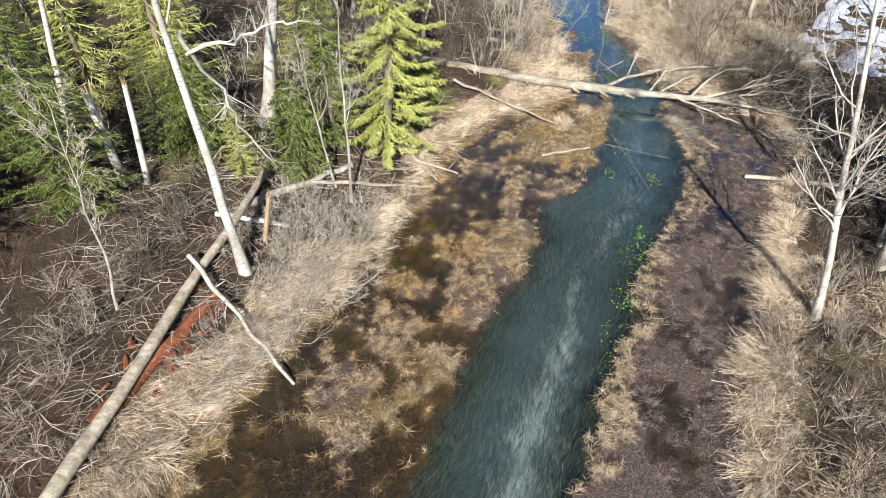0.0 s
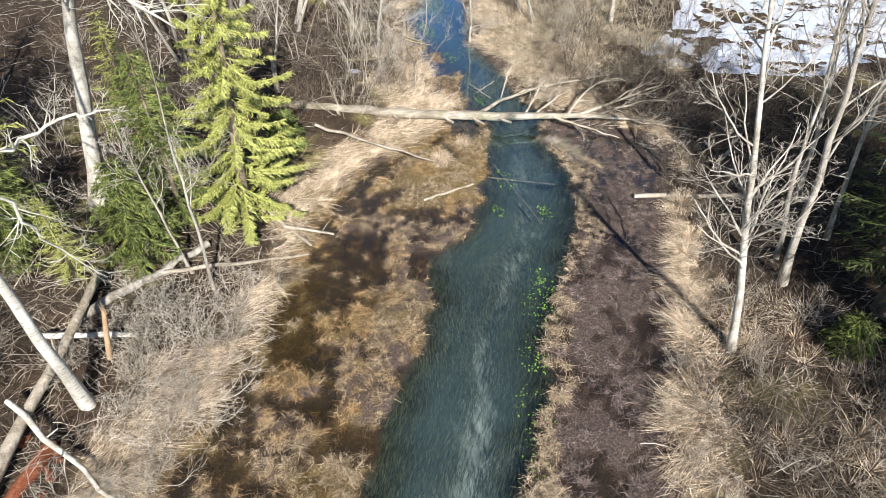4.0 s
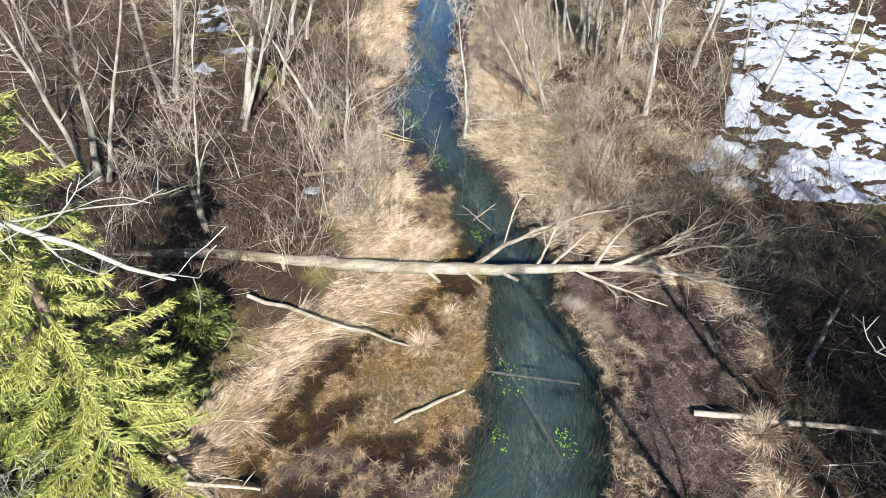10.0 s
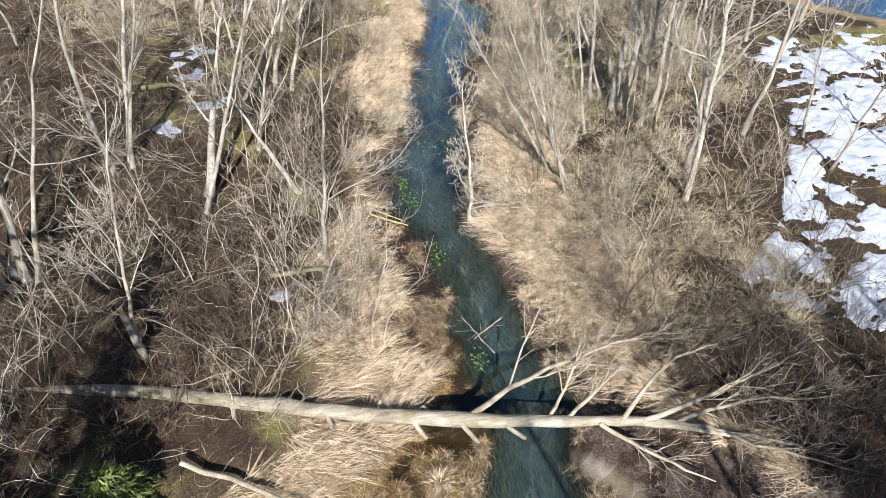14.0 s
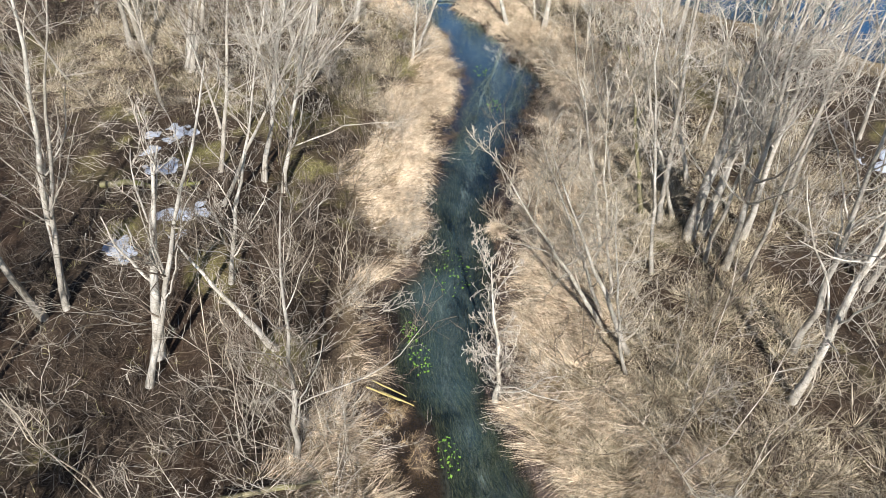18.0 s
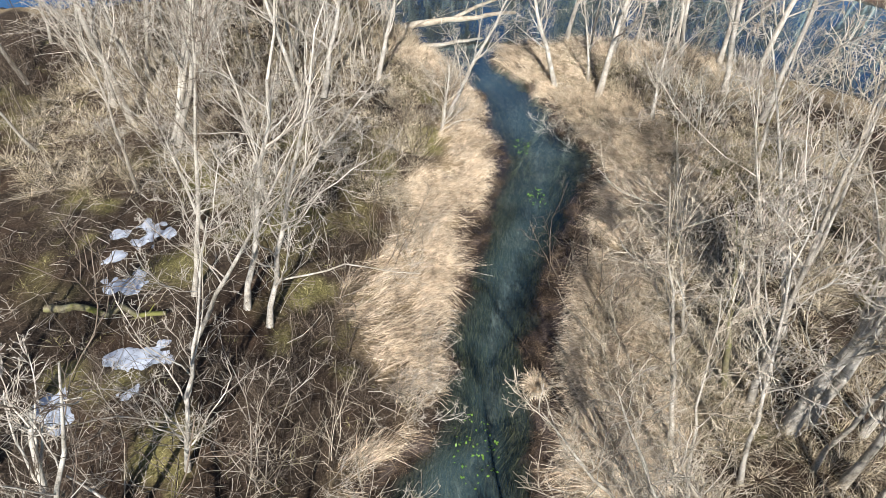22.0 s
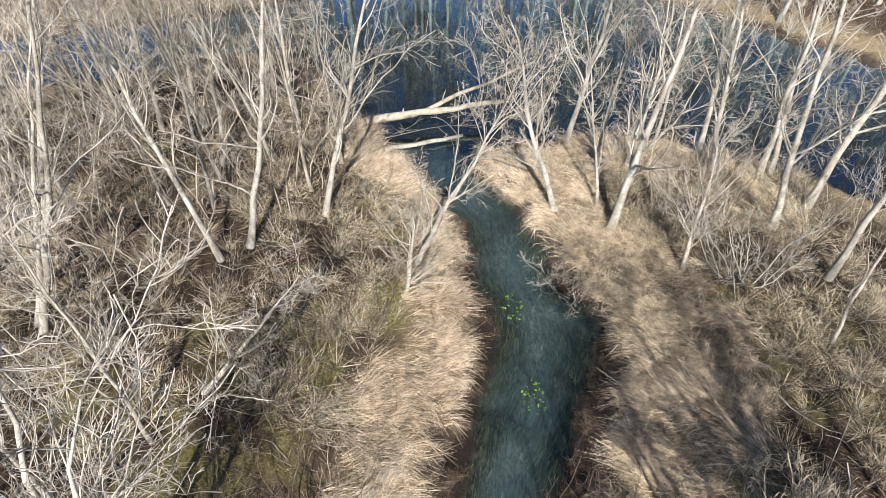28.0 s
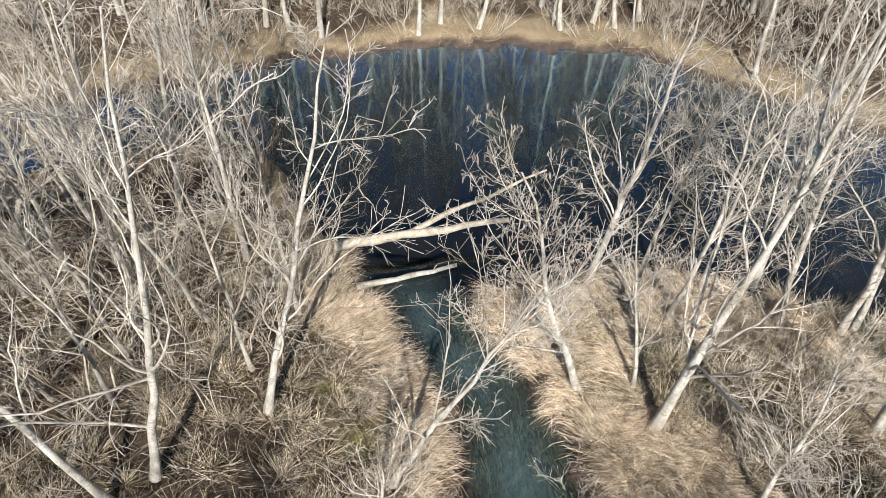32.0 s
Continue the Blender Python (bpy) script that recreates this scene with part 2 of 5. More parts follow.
def tubes(P, R, sides=3):
    """Tapered tubes along polylines P (m, n, 3) of radii R (m, n): verts and quads."""
    P, R = np.asarray(P, float), np.asarray(R, float)
    m, n, _ = P.shape
    T = unit(np.gradient(P, axis=1))
    ref = np.where(np.abs(T[:, :1, 2:3]) > 0.85, np.array([1.0, 0, 0]), np.array([0, 0, 1.0]))
    U = unit(np.cross(T, np.broadcast_to(ref, T.shape)))
    V = np.cross(T, U)
    a = np.linspace(0, 2 * np.pi, sides, endpoint=False)
    ring = U[:, :, None] * np.cos(a)[:, None] + V[:, :, None] * np.sin(a)[:, None]
    verts = (P[:, :, None] + ring * R[:, :, None, None]).reshape(-1, 3)
    i = np.arange(m)[:, None, None] * (n * sides) + np.arange(n - 1)[None, :, None] * sides + np.arange(sides)[None, None, :]
    j = np.arange(m)[:, None, None] * (n * sides) + np.arange(n - 1)[None, :, None] * sides + ((np.arange(sides) + 1) % sides)[None, None, :]
    faces = np.stack([i, j, j + sides, i + sides], -1).reshape(-1, 4)
    return verts, faces


def merged(pieces):
    vs, fs, k = [], [], 0
    for v, f in pieces:
        vs.append(v), fs.append(f + k)
        k += len(v)
    return np.concatenate(vs), np.concatenate(fs)


def part(name, data, material, parent, label="", smooth=True):
    ob = new(name, mesh_of(name, *data, material, smooth))
    ob.parent = parent
    return tagged(ob, label)


def empty(name, m, **tags):
    ob = new(name)
    ob.matrix_basis = m
    return tagged(ob, **tags)


def sprout(P, R, count, frac, spread, length, thin, bend, points, gen, up=0.25):
    """Children of the branches P, R: each leaves its parent at an angle and bends upwards."""
    m, n, _ = P.shape
    s = gen.uniform(frac[0], frac[1], (m, count)) * (n - 1)
    i = np.clip(s.astype(int), 0, n - 2)
    f = (s - i)[..., None]
    rows = np.arange(m)[:, None]
    base = P[rows, i] * (1 - f) + P[rows, i + 1] * f
    rad = (R[rows, i] * (1 - f[..., 0]) + R[rows, i + 1] * f[..., 0])
    T = unit(P[rows, i + 1] - P[rows, i])
    side = unit(np.cross(T, gen.normal(size=T.shape)))
    ang = gen.uniform(spread[0], spread[1], (m, count, 1))
    d = unit(T * np.cos(ang) + side * np.sin(ang) + np.array([0, 0, up]))
    plen = np.linalg.norm(np.diff(P, axis=1), axis=2).sum(1)[:, None]
    L = plen * gen.uniform(length[0], length[1], (m, count)) * (1.15 - 0.55 * s / (n - 1))
    base, d, L, rad = base.reshape(-1, 3), d.reshape(-1, 3), L.reshape(-1), rad.reshape(-1)
    k = len(L)
    out = np.empty((k, points, 3))
    out[:, 0] = base
    step_len = (L / (points - 1))[:, None]
    for q in range(1, points):
        d = unit(d + bend * gen.normal(size=(k, 3)) + np.array([0, 0, up * 0.35]))
        out[:, q] = out[:, q - 1] + d * step_len
    t = np.linspace(0, 1, points)
    r = np.maximum(rad * thin, 0.0035)[:, None] * (1 - 0.72 * t)[None]
    return out, np.maximum(r, 0.003)


# ---- materials ----
def material(name, rough=0.85, spec=0.2):
    m = bpy.data.materials.new(name)
    m.use_nodes = True
    nt = m.node_tree
    b = nt.nodes["Principled BSDF"]
    b.inputs["Roughness"].default_value = rough
    b.inputs["Specular IOR Level"].default_value = spec
    return m, nt, b


def node(nt, kind, **values):
    n = nt.nodes.new(kind)
    for key, v in values.items():
        n.inputs[key.replace("_", " ")].default_value = v
    return n


def ramp(nt, source, stops):
    r = nt.nodes.new("ShaderNodeValToRGB")
    while len(r.color_ramp.elements) < len(stops):
        r.color_ramp.elements.new(0.5)
    for el, (p, c) in zip(r.color_ramp.elements, stops):
        el.position, el.color = p, (*c, 1)
    nt.links.new(source, r.inputs[0])
    return r.outputs[0]


def mixed(nt, fac, a, b, blend="MIX"):
    m = nt.nodes.new("ShaderNodeMix")
    m.data_type, m.blend_type = "RGBA", blend
    for sock, v in ((m.inputs[0], fac), (m.inputs[6], a), (m.inputs[7], b)):
        if isinstance(v, (int, float)):
            sock.default_value = v
        elif isinstance(v, tuple):
            sock.default_value = (*v, 1)
        else:
            nt.links.new(v, sock)
    return m.outputs[2]


def coords(nt, scale=(1, 1, 1)):
    tc, mp = nt.nodes.new("ShaderNodeTexCoord"), nt.nodes.new("ShaderNodeMapping")
    mp.inputs["Scale"].default_value = scale
    nt.links.new(tc.outputs["Object"], mp.inputs[0])
    return mp.outputs[0]


def noise_tex(nt, vec, scale, detail=5.0, rough=0.6):
    n = node(nt, "ShaderNodeTexNoise", Scale=scale, Detail=detail, Roughness=rough)
    nt.links.new(vec, n.inputs["Vector"])
    return n.outputs["Fac"]


def bump(nt, b, height, strength, distance):
    n = node(nt, "ShaderNodeBump", Strength=strength, Distance=distance)
    nt.links.new(height, n.inputs["Height"])
    nt.links.new(n.outputs[0], b.inputs["Normal"])


def attribute(nt, name):
    a = nt.nodes.new("ShaderNodeAttribute")
    a.attribute_name = name
    return a.outputs["Fac"]


def blade_material(name, stops, rough=0.75, patch=None, clump=0.0):
    """Dry or fresh blades, every one of its own tone."""
    m, nt, b = material(name, rough, 0.25)
    g = nt.nodes.new("ShaderNodeNewGeometry")
    c = ramp(nt, g.outputs["Random Per Island"], stops)
    big = noise_tex(nt, coords(nt), 0.9, 3)
    c = mixed(nt, 1.0, c, ramp(nt, big, ((0.3, (0.72, 0.70, 0.68)), (0.7, (1.0, 1.0, 1.0)))), "MULTIPLY")
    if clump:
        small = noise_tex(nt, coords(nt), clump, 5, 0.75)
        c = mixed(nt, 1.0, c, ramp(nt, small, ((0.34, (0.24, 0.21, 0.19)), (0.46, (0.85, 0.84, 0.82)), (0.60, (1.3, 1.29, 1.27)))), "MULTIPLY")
    if patch:
        far = noise_tex(nt, coords(nt), 0.55, 3)
        c = mixed(nt, ramp(nt, far, ((0.47, (0, 0, 0)), (0.60, (0.75, 0.75, 0.75)))), c, patch, "MULTIPLY")
    nt.links.new(c, b.inputs["Base Color"])
    return m


def bark_material(name, dark, mid, pale, scale=3.0, stretch=0.25, lines=0.0, green=0.0, grain=None, uneven=0.0):
    m, nt, b = material(name, 0.9, 0.15)
    v = coords(nt, grain or (1, 1, stretch))
    n1, n2 = noise_tex(nt, v, scale, 6, 0.65), noise_tex(nt, coords(nt), scale * 7, 4)
    c = ramp(nt, n1, ((0.30, dark), (0.50, mid), (0.68, pale)))
    c = mixed(nt, 0.4, c, ramp(nt, n2, ((0.35, dark), (0.65, pale))))
    n3 = noise_tex(nt, coords(nt, (1, 1, 0.6)), 1.7, 4)
    c = mixed(nt, 1.0, c, ramp(nt, n3, ((0.36, (0.62, 0.60, 0.56)), (0.60, (1.0, 1.0, 1.0)))), "MULTIPLY")
    if lines:
        band = noise_tex(nt, coords(nt, (1.5, 1.5, 14)), 3.2, 2)
        c = mixed(nt, ramp(nt, band, ((0.60, (0, 0, 0)), (0.66, (lines, lines, lines)))), c, (0.05, 0.045, 0.04))
    if green:
        gm = noise_tex(nt, coords(nt), 1.3, 4)
        c = mixed(nt, ramp(nt, gm, ((0.50, (0, 0, 0)), (0.68, (green, green, green)))), c, (0.15, 0.16, 0.035))
    if uneven:
        g = nt.nodes.new("ShaderNodeNewGeometry")
        lo, hi = 1 - uneven, 1 + uneven * 0.45
        c = mixed(nt, 1.0, c, ramp(nt, g.outputs["Random Per Island"], ((0.0, (lo, lo * 0.97, lo * 0.94)), (0.55, (1.0, 1.0, 1.0)), (1.0, (hi, hi, hi)))), "MULTIPLY")
    oi = nt.nodes.new("ShaderNodeObjectInfo")
    c = mixed(nt, 1.0, c, ramp(nt, oi.outputs["Random"], ((0.0, (0.80, 0.79, 0.77)), (1.0, (1.08, 1.05, 1.0)))), "MULTIPLY")
    nt.links.new(c, b.inputs["Base Color"])
    bump(nt, b, n1, 0.8, 0.04)
    return m


BARK = bark_material("alder_bark", (0.13, 0.115, 0.095), (0.38, 0.35, 0.31), (0.66, 0.63, 0.58), 5.0, 0.3)
BARK_PALE = bark_material("pale_bark", (0.20, 0.18, 0.15), (0.53, 0.50, 0.455), (0.80, 0.77, 0.72), 7.0, 0.4, 0.5)
BARK_BIRCH = bark_material("birch_bark", (0.42, 0.40, 0.37), (0.62, 0.60, 0.56), (0.74, 0.72, 0.69), 2.0, 0.4, 0.8)
LICHEN = bark_material("lichen_bark", (0.34, 0.33, 0.29), (0.58, 0.57, 0.52), (0.72, 0.71, 0.66), 9.0, 1.0)
BARK_MOSS = bark_material("mossy_bark", (0.10, 0.09, 0.06), (0.20, 0.18, 0.10), (0.34, 0.31, 0.22), 3.0, 0.4, 0, 0.9)
BARK_SPRUCE = bark_material("spruce_bark", (0.10, 0.075, 0.055), (0.22, 0.17, 0.13), (0.36, 0.31, 0.26))
LOG_WOOD = bark_material("weathered_log", (0.13, 0.105, 0.08), (0.40, 0.355, 0.29), (0.62, 0.575, 0.50), 7.0, 1.0, 0, 0.35, (0.22, 1.4, 1.4))
DEAD_WOOD = bark_material("bare_dead_wood", (0.20, 0.165, 0.125), (0.42, 0.37, 0.305), (0.62, 0.57, 0.49), 5.0, 0.8)
FRESH_WOOD = bark_material("split_orange_wood", (0.22, 0.13, 0.075), (0.40, 0.27, 0.17), (0.56, 0.43, 0.30), 4.0, 0.3)
STRAW_STALK = bark_material("yellow_reed_stalk", (0.40, 0.32, 0.10), (0.62, 0.52, 0.20), (0.75, 0.66, 0.34), 6.0, 1.0)
ROT_WOOD = bark_material("rotten_red_wood", (0.09, 0.028, 0.016), (0.24, 0.078, 0.04), (0.36, 0.145, 0.08), 5.0, 0.6)
TWIG = bark_material("twig_bark", (0.30, 0.275, 0.25), (0.56, 0.515, 0.455), (0.78, 0.725, 0.65), 1.2, 1.0, uneven=0.45)
TWIG_WARM = bark_material("warm_twig_bark", (0.26, 0.225, 0.18), (0.50, 0.445, 0.37), (0.74, 0.67, 0.57), 1.2, 1.0, uneven=0.45)
TWIG_BROWN = bark_material("brown_twig_bark", (0.07, 0.055, 0.043), (0.15, 0.12, 0.097), (0.31, 0.26, 0.215), 1.2, 1.0, uneven=0.45)
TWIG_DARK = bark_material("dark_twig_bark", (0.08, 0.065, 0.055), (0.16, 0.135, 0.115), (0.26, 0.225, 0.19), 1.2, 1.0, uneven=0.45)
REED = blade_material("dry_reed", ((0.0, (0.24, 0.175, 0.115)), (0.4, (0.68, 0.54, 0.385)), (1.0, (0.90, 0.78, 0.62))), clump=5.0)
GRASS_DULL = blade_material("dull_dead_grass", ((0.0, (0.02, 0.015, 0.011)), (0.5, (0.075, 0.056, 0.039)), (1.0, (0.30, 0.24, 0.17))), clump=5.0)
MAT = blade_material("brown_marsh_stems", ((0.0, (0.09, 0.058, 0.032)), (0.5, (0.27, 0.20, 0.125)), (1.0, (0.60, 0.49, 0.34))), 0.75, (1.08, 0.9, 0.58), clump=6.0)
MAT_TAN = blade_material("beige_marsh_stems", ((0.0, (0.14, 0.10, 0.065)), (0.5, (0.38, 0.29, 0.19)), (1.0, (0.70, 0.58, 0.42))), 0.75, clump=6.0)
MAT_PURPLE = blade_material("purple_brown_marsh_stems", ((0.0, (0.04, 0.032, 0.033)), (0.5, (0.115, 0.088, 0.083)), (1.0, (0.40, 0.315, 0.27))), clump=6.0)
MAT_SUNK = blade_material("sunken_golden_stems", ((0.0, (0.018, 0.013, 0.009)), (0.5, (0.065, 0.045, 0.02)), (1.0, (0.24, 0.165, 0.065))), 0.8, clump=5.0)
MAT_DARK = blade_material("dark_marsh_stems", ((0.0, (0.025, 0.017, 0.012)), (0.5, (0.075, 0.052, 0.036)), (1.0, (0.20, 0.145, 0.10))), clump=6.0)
# spruce greens with shade or sun put into the colour: dark, shaded, sunlit
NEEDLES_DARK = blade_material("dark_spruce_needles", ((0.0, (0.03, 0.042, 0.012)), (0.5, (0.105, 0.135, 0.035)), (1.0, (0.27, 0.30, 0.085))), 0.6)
NEEDLES_SHADED = blade_material("shaded_spruce_needles", ((0.0, (0.025, 0.035, 0.014)), (0.5, (0.07, 0.095, 0.03)), (1.0, (0.16, 0.18, 0.055))), 0.6)
NEEDLES_SUNLIT = blade_material("sunlit_spruce_needles", ((0.0, (0.12, 0.13, 0.03)), (0.5, (0.31, 0.33, 0.085)), (1.0, (0.58, 0.58, 0.21))), 0.6)
FRESH = blade_material("olive_new_grass", ((0.0, (0.12, 0.115, 0.045)), (0.6, (0.31, 0.285, 0.12)), (1.0, (0.52, 0.47, 0.25))))
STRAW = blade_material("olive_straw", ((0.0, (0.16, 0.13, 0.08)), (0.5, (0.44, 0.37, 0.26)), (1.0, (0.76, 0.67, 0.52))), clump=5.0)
WEED = blade_material("dark_water_weed", ((0.0, (0.010, 0.014, 0.008)), (0.5, (0.035, 0.045, 0.025)), (1.0, (0.12, 0.13, 0.07))), 0.7)
LILY = blade_material("fresh_water_leaf", ((0.0, (0.09, 0.20, 0.03)), (1.0, (0.20, 0.34, 0.05))), 0.5)
CATKIN = blade_material("pale_catkin", ((0.0, (0.25, 0.20, 0.16)), (1.0, (0.50, 0.43, 0.36))), 0.8)


def ground_material():
    m, nt, b = material("forest_floor", 0.95, 0.1)
    v = coords(nt)
    n_big, n_mid, n_fine = noise_tex(nt, v, 0.5, 4), noise_tex(nt, v, 3.0, 6, 0.7), noise_tex(nt, v, 22.0, 5, 0.75)
    litter = ramp(nt, n_mid, ((0.30, (0.014, 0.010, 0.008)), (0.50, (0.036, 0.026, 0.019)), (0.72, (0.10, 0.072, 0.048))))
    litter = mixed(nt, 0.5, litter, ramp(nt, n_fine, ((0.36, (0.014, 0.010, 0.008)), (0.52, (0.046, 0.034, 0.025)), (0.72, (0.24, 0.185, 0.13)))))
    litter = mixed(nt, ramp(nt, n_big, ((0.45, (0, 0, 0)), (0.65, (0.4, 0.4, 0.4)))), litter, (0.07, 0.04, 0.025))
    straw = ramp(nt, n_fine, ((0.32, (0.10, 0.07, 0.042)), (0.5, (0.24, 0.18, 0.11)), (0.68, (0.48, 0.39, 0.26))))
    moss = ramp(nt, n_fine, ((0.32, (0.06, 0.053, 0.022)), (0.5, (0.16, 0.14, 0.055)), (0.7, (0.32, 0.28, 0.13))))
    bog = ramp(nt, n_fine, ((0.32, (0.025, 0.020, 0.019)), (0.5, (0.075, 0.056, 0.048)), (0.70, (0.22, 0.165, 0.13))))
    gold = ramp(nt, n_fine, ((0.3, (0.085, 0.058, 0.016)), (0.5, (0.20, 0.14, 0.04)), (0.72, (0.40, 0.30, 0.11))))
    bog = mixed(nt, attribute(nt, "gold"), bog, gold)
    bog = mixed(nt, attribute(nt, "wet"), bog, mixed(nt, 0.75, bog, (0.014, 0.011, 0.008)))
    c = mixed(nt, attribute(nt, "reed"), litter, straw)
    c = mixed(nt, attribute(nt, "moss"), c, moss)
    c = mixed(nt, attribute(nt, "bog"), c, bog)
    silt = ramp(nt, n_mid, ((0.3, (0.24, 0.285, 0.26)), (0.7, (0.40, 0.45, 0.41))))
    flow = noise_tex(nt, coords(nt, (4.0, 1.1, 1)), 1.6, 8, 0.75)
    weed = ramp(nt, noise_tex(nt, coords(nt, (1, 0.45, 1)), 14.0, 6, 0.7), ((0.36, (0.008, 0.010, 0.007)), (0.64, (0.085, 0.09, 0.07))))
    keep = nt.nodes.new("ShaderNodeMath")
    keep.operation = "ADD"
    nt.links.new(flow, keep.inputs[0]), nt.links.new(attribute(nt, "silt"), keep.inputs[1])
    bed = mixed(nt, ramp(nt, keep.outputs[0], ((0.62, (0, 0, 0)), (1.0, (1, 1, 1)))), weed, silt)
    c = mixed(nt, attribute(nt, "bed"), c, bed)
    # the river's lack of light at depth, put into the bed's colour
    c = mixed(nt, attribute(nt, "depth_dark"), c, (0.012, 0.011, 0.009))
    c = mixed(nt, attribute(nt, "sand"), c, ramp(nt, n_fine, ((0.3, (0.20, 0.175, 0.14)), (0.7, (0.34, 0.30, 0.25)))))
    nt.links.new(c, b.inputs["Base Color"])
    bump(nt, b, n_fine, 0.7, 0.05)
    return m


def water_material():
    m = bpy.data.materials.new("creek_water")
    m.use_nodes = True
    nt = m.node_tree
    nt.nodes.clear()
    out = nt.nodes.new("ShaderNodeOutputMaterial")
    clear, gloss = nt.nodes.new("ShaderNodeBsdfTransparent"), nt.nodes.new("ShaderNodeBsdfGlossy")
    nt.links.new(mixed(nt, attribute(nt, "channel"), (0.70, 0.64, 0.55), (0.69, 0.73, 0.735)), clear.inputs["Color"])
    gloss.inputs["Roughness"].default_value = 0.03
    gloss.inputs["Color"].default_value = (0.56, 0.83, 1.0, 1)
    fr, mx = node(nt, "ShaderNodeFresnel", IOR=1.34), nt.nodes.new("ShaderNodeMixShader")
    ripple = noise_tex(nt, coords(nt), 2.2, 3)
    bp = node(nt, "ShaderNodeBump", Strength=0.06, Distance=0.05)
    nt.links.new(ripple, bp.inputs["Height"])
    nt.links.new(bp.outputs[0], gloss.inputs["Normal"]), nt.links.new(bp.outputs[0], fr.inputs["Normal"])
    murk, body = nt.nodes.new("ShaderNodeBsdfDiffuse"), nt.nodes.new("ShaderNodeMixShader")
    murk.inputs["Color"].default_value = (0.055, 0.096, 0.105, 1)
    nt.links.new(attribute(nt, "turbid"), body.inputs[0])
    nt.links.new(clear.outputs[0], body.inputs[1]), nt.links.new(murk.outputs[0], body.inputs[2])
    low, steep = nt.nodes.new("ShaderNodeMath"), nt.nodes.new("ShaderNodeMath")
    low.operation = steep.operation = "MULTIPLY_ADD"
    low.use_clamp = steep.use_clamp = True
    low.inputs[1].default_value, low.inputs[2].default_value = 4.6, -0.14
    nt.links.new(fr.outputs[0], low.inputs[0])
    nt.links.new(fr.outputs[0], steep.inputs[0]), nt.links.new(low.outputs[0], steep.inputs[2])
    steep.inputs[1].default_value = 1.7
    nt.links.new(steep.outputs[0], mx.inputs[0])
    nt.links.new(body.outputs[0], mx.inputs[1]), nt.links.new(gloss.outputs[0], mx.inputs[2])
    nt.links.new(mx.outputs[0], out.inputs[0])
    return m


def snow_material():
    m, nt, b = material("old_snow", 0.6, 0.3)
    n = noise_tex(nt, coords(nt), 6.0, 6, 0.7)
    nt.links.new(ramp(nt, n, ((0.3, (0.36, 0.39, 0.455)), (0.6, (0.46, 0.50, 0.58)))), b.inputs["Base Color"])
    bump(nt, b, n, 0.5, 0.04)
    return m


# ---- ground: one sheet from the creek to the horizon ----
def axis(lo, hi, fine):
    mid = np.arange(lo, hi + fine / 2, fine)
    grow = np.cumsum(0.5 * 1.32 ** np.arange(25))
    return np.concatenate([lo - grow[::-1], mid, hi + grow])


def make_ground():
    xs, ys = axis(-15, 30, 0.2), axis(1, 68, 0.2)
    X, Y = np.meshgrid(xs, ys)
    x, y = X.ravel(), Y.ravel()
    z = relief(x, y)
    nx, ny = len(xs), len(ys)
    i = (np.arange(ny - 1)[:, None] * nx + np.arange(nx - 1)[None]).ravel()
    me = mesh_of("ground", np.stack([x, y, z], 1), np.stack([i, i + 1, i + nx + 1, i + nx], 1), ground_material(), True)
    c = cover(x, y)
    mid = (along(CREEK_L, y) + along(CREEK_R, y)) / 2 + 0.45 * step(30, 8, y)
    silt = np.interp(y, (4, 9, 13, 18, 24, 40, 50), (0.46, 0.44, 0.34, 0.22, 0.14, 0.16, 0.05)) - 0.30 * np.abs(x - mid) + 0.08 * fbm(x, y, 1.5, 61)
    sand = sandbar(x, y)
    for name, val in (("reed", c["reed"]), ("moss", c["moss"]), ("bog", step(-0.25, 0.1, np.maximum(c["ms"], c["rv"]))), ("bed", step(-0.02, 0.12, c["cr"])), ("silt", np.clip(silt, 0, 1)), ("sand", sand), ("wet", step(0.01, -0.045, z)), ("depth_dark", step(0.1, 1.2, c["rv"])), ("gold", c["left"] * step(30, 24, y) * step(-0.15, 0.35, fbm(x, y, 2.4, 63) + 0.25) * 0.55)):
        a = me.attributes.new(name, "FLOAT", "POINT")
        a.data.foreach_set("value", np.asarray(val, np.float32))
    return tagged(new("ground", me), "brown leaf-littered forest floor with straw, moss and muddy creek bed", "ground", kind="structure")


make_ground()


def make_water():
    xs, ys = np.concatenate([[-95, -40], np.arange(-16, 32, 0.3), [50, 95]]), np.arange(0, 72, 0.3)
    X, Y = np.meshgrid(xs, ys)
    x, y = X.ravel(), Y.ravel()
    nx = len(xs)
    i = (np.arange(len(ys) - 1)[:, None] * nx + np.arange(nx - 1)[None]).ravel()
    me = mesh_of("water", np.stack([x, y, 0 * x], 1), np.stack([i, i + 1, i + nx + 1, i + nx], 1), water_material(), True)
    cr = shores(x, y)[0]
    a = me.attributes.new("turbid", "FLOAT", "POINT")
    a.data.foreach_set("value", ((0.45 * step(0.0, 1.2, cr) * np.interp(y, (6, 14, 20), (0.7, 0.85, 1.0)) * (0.8 + 0.35 * fbm(x, y, 1.6, 66))) * step(52.5, 50.0, y)).clip(0, 1).astype(np.float32))
    a = me.attributes.new("channel", "FLOAT", "POINT")
    a.data.foreach_set("value", np.maximum(step(-0.2, 0.5, cr), step(49.0, 51.5, y)).astype(np.float32))
    ob = new("water", me)
    ob.visible_shadow = False
    return tagged(ob, "clear blue-green creek water with a calm surface", "water", kind="structure")


make_water()


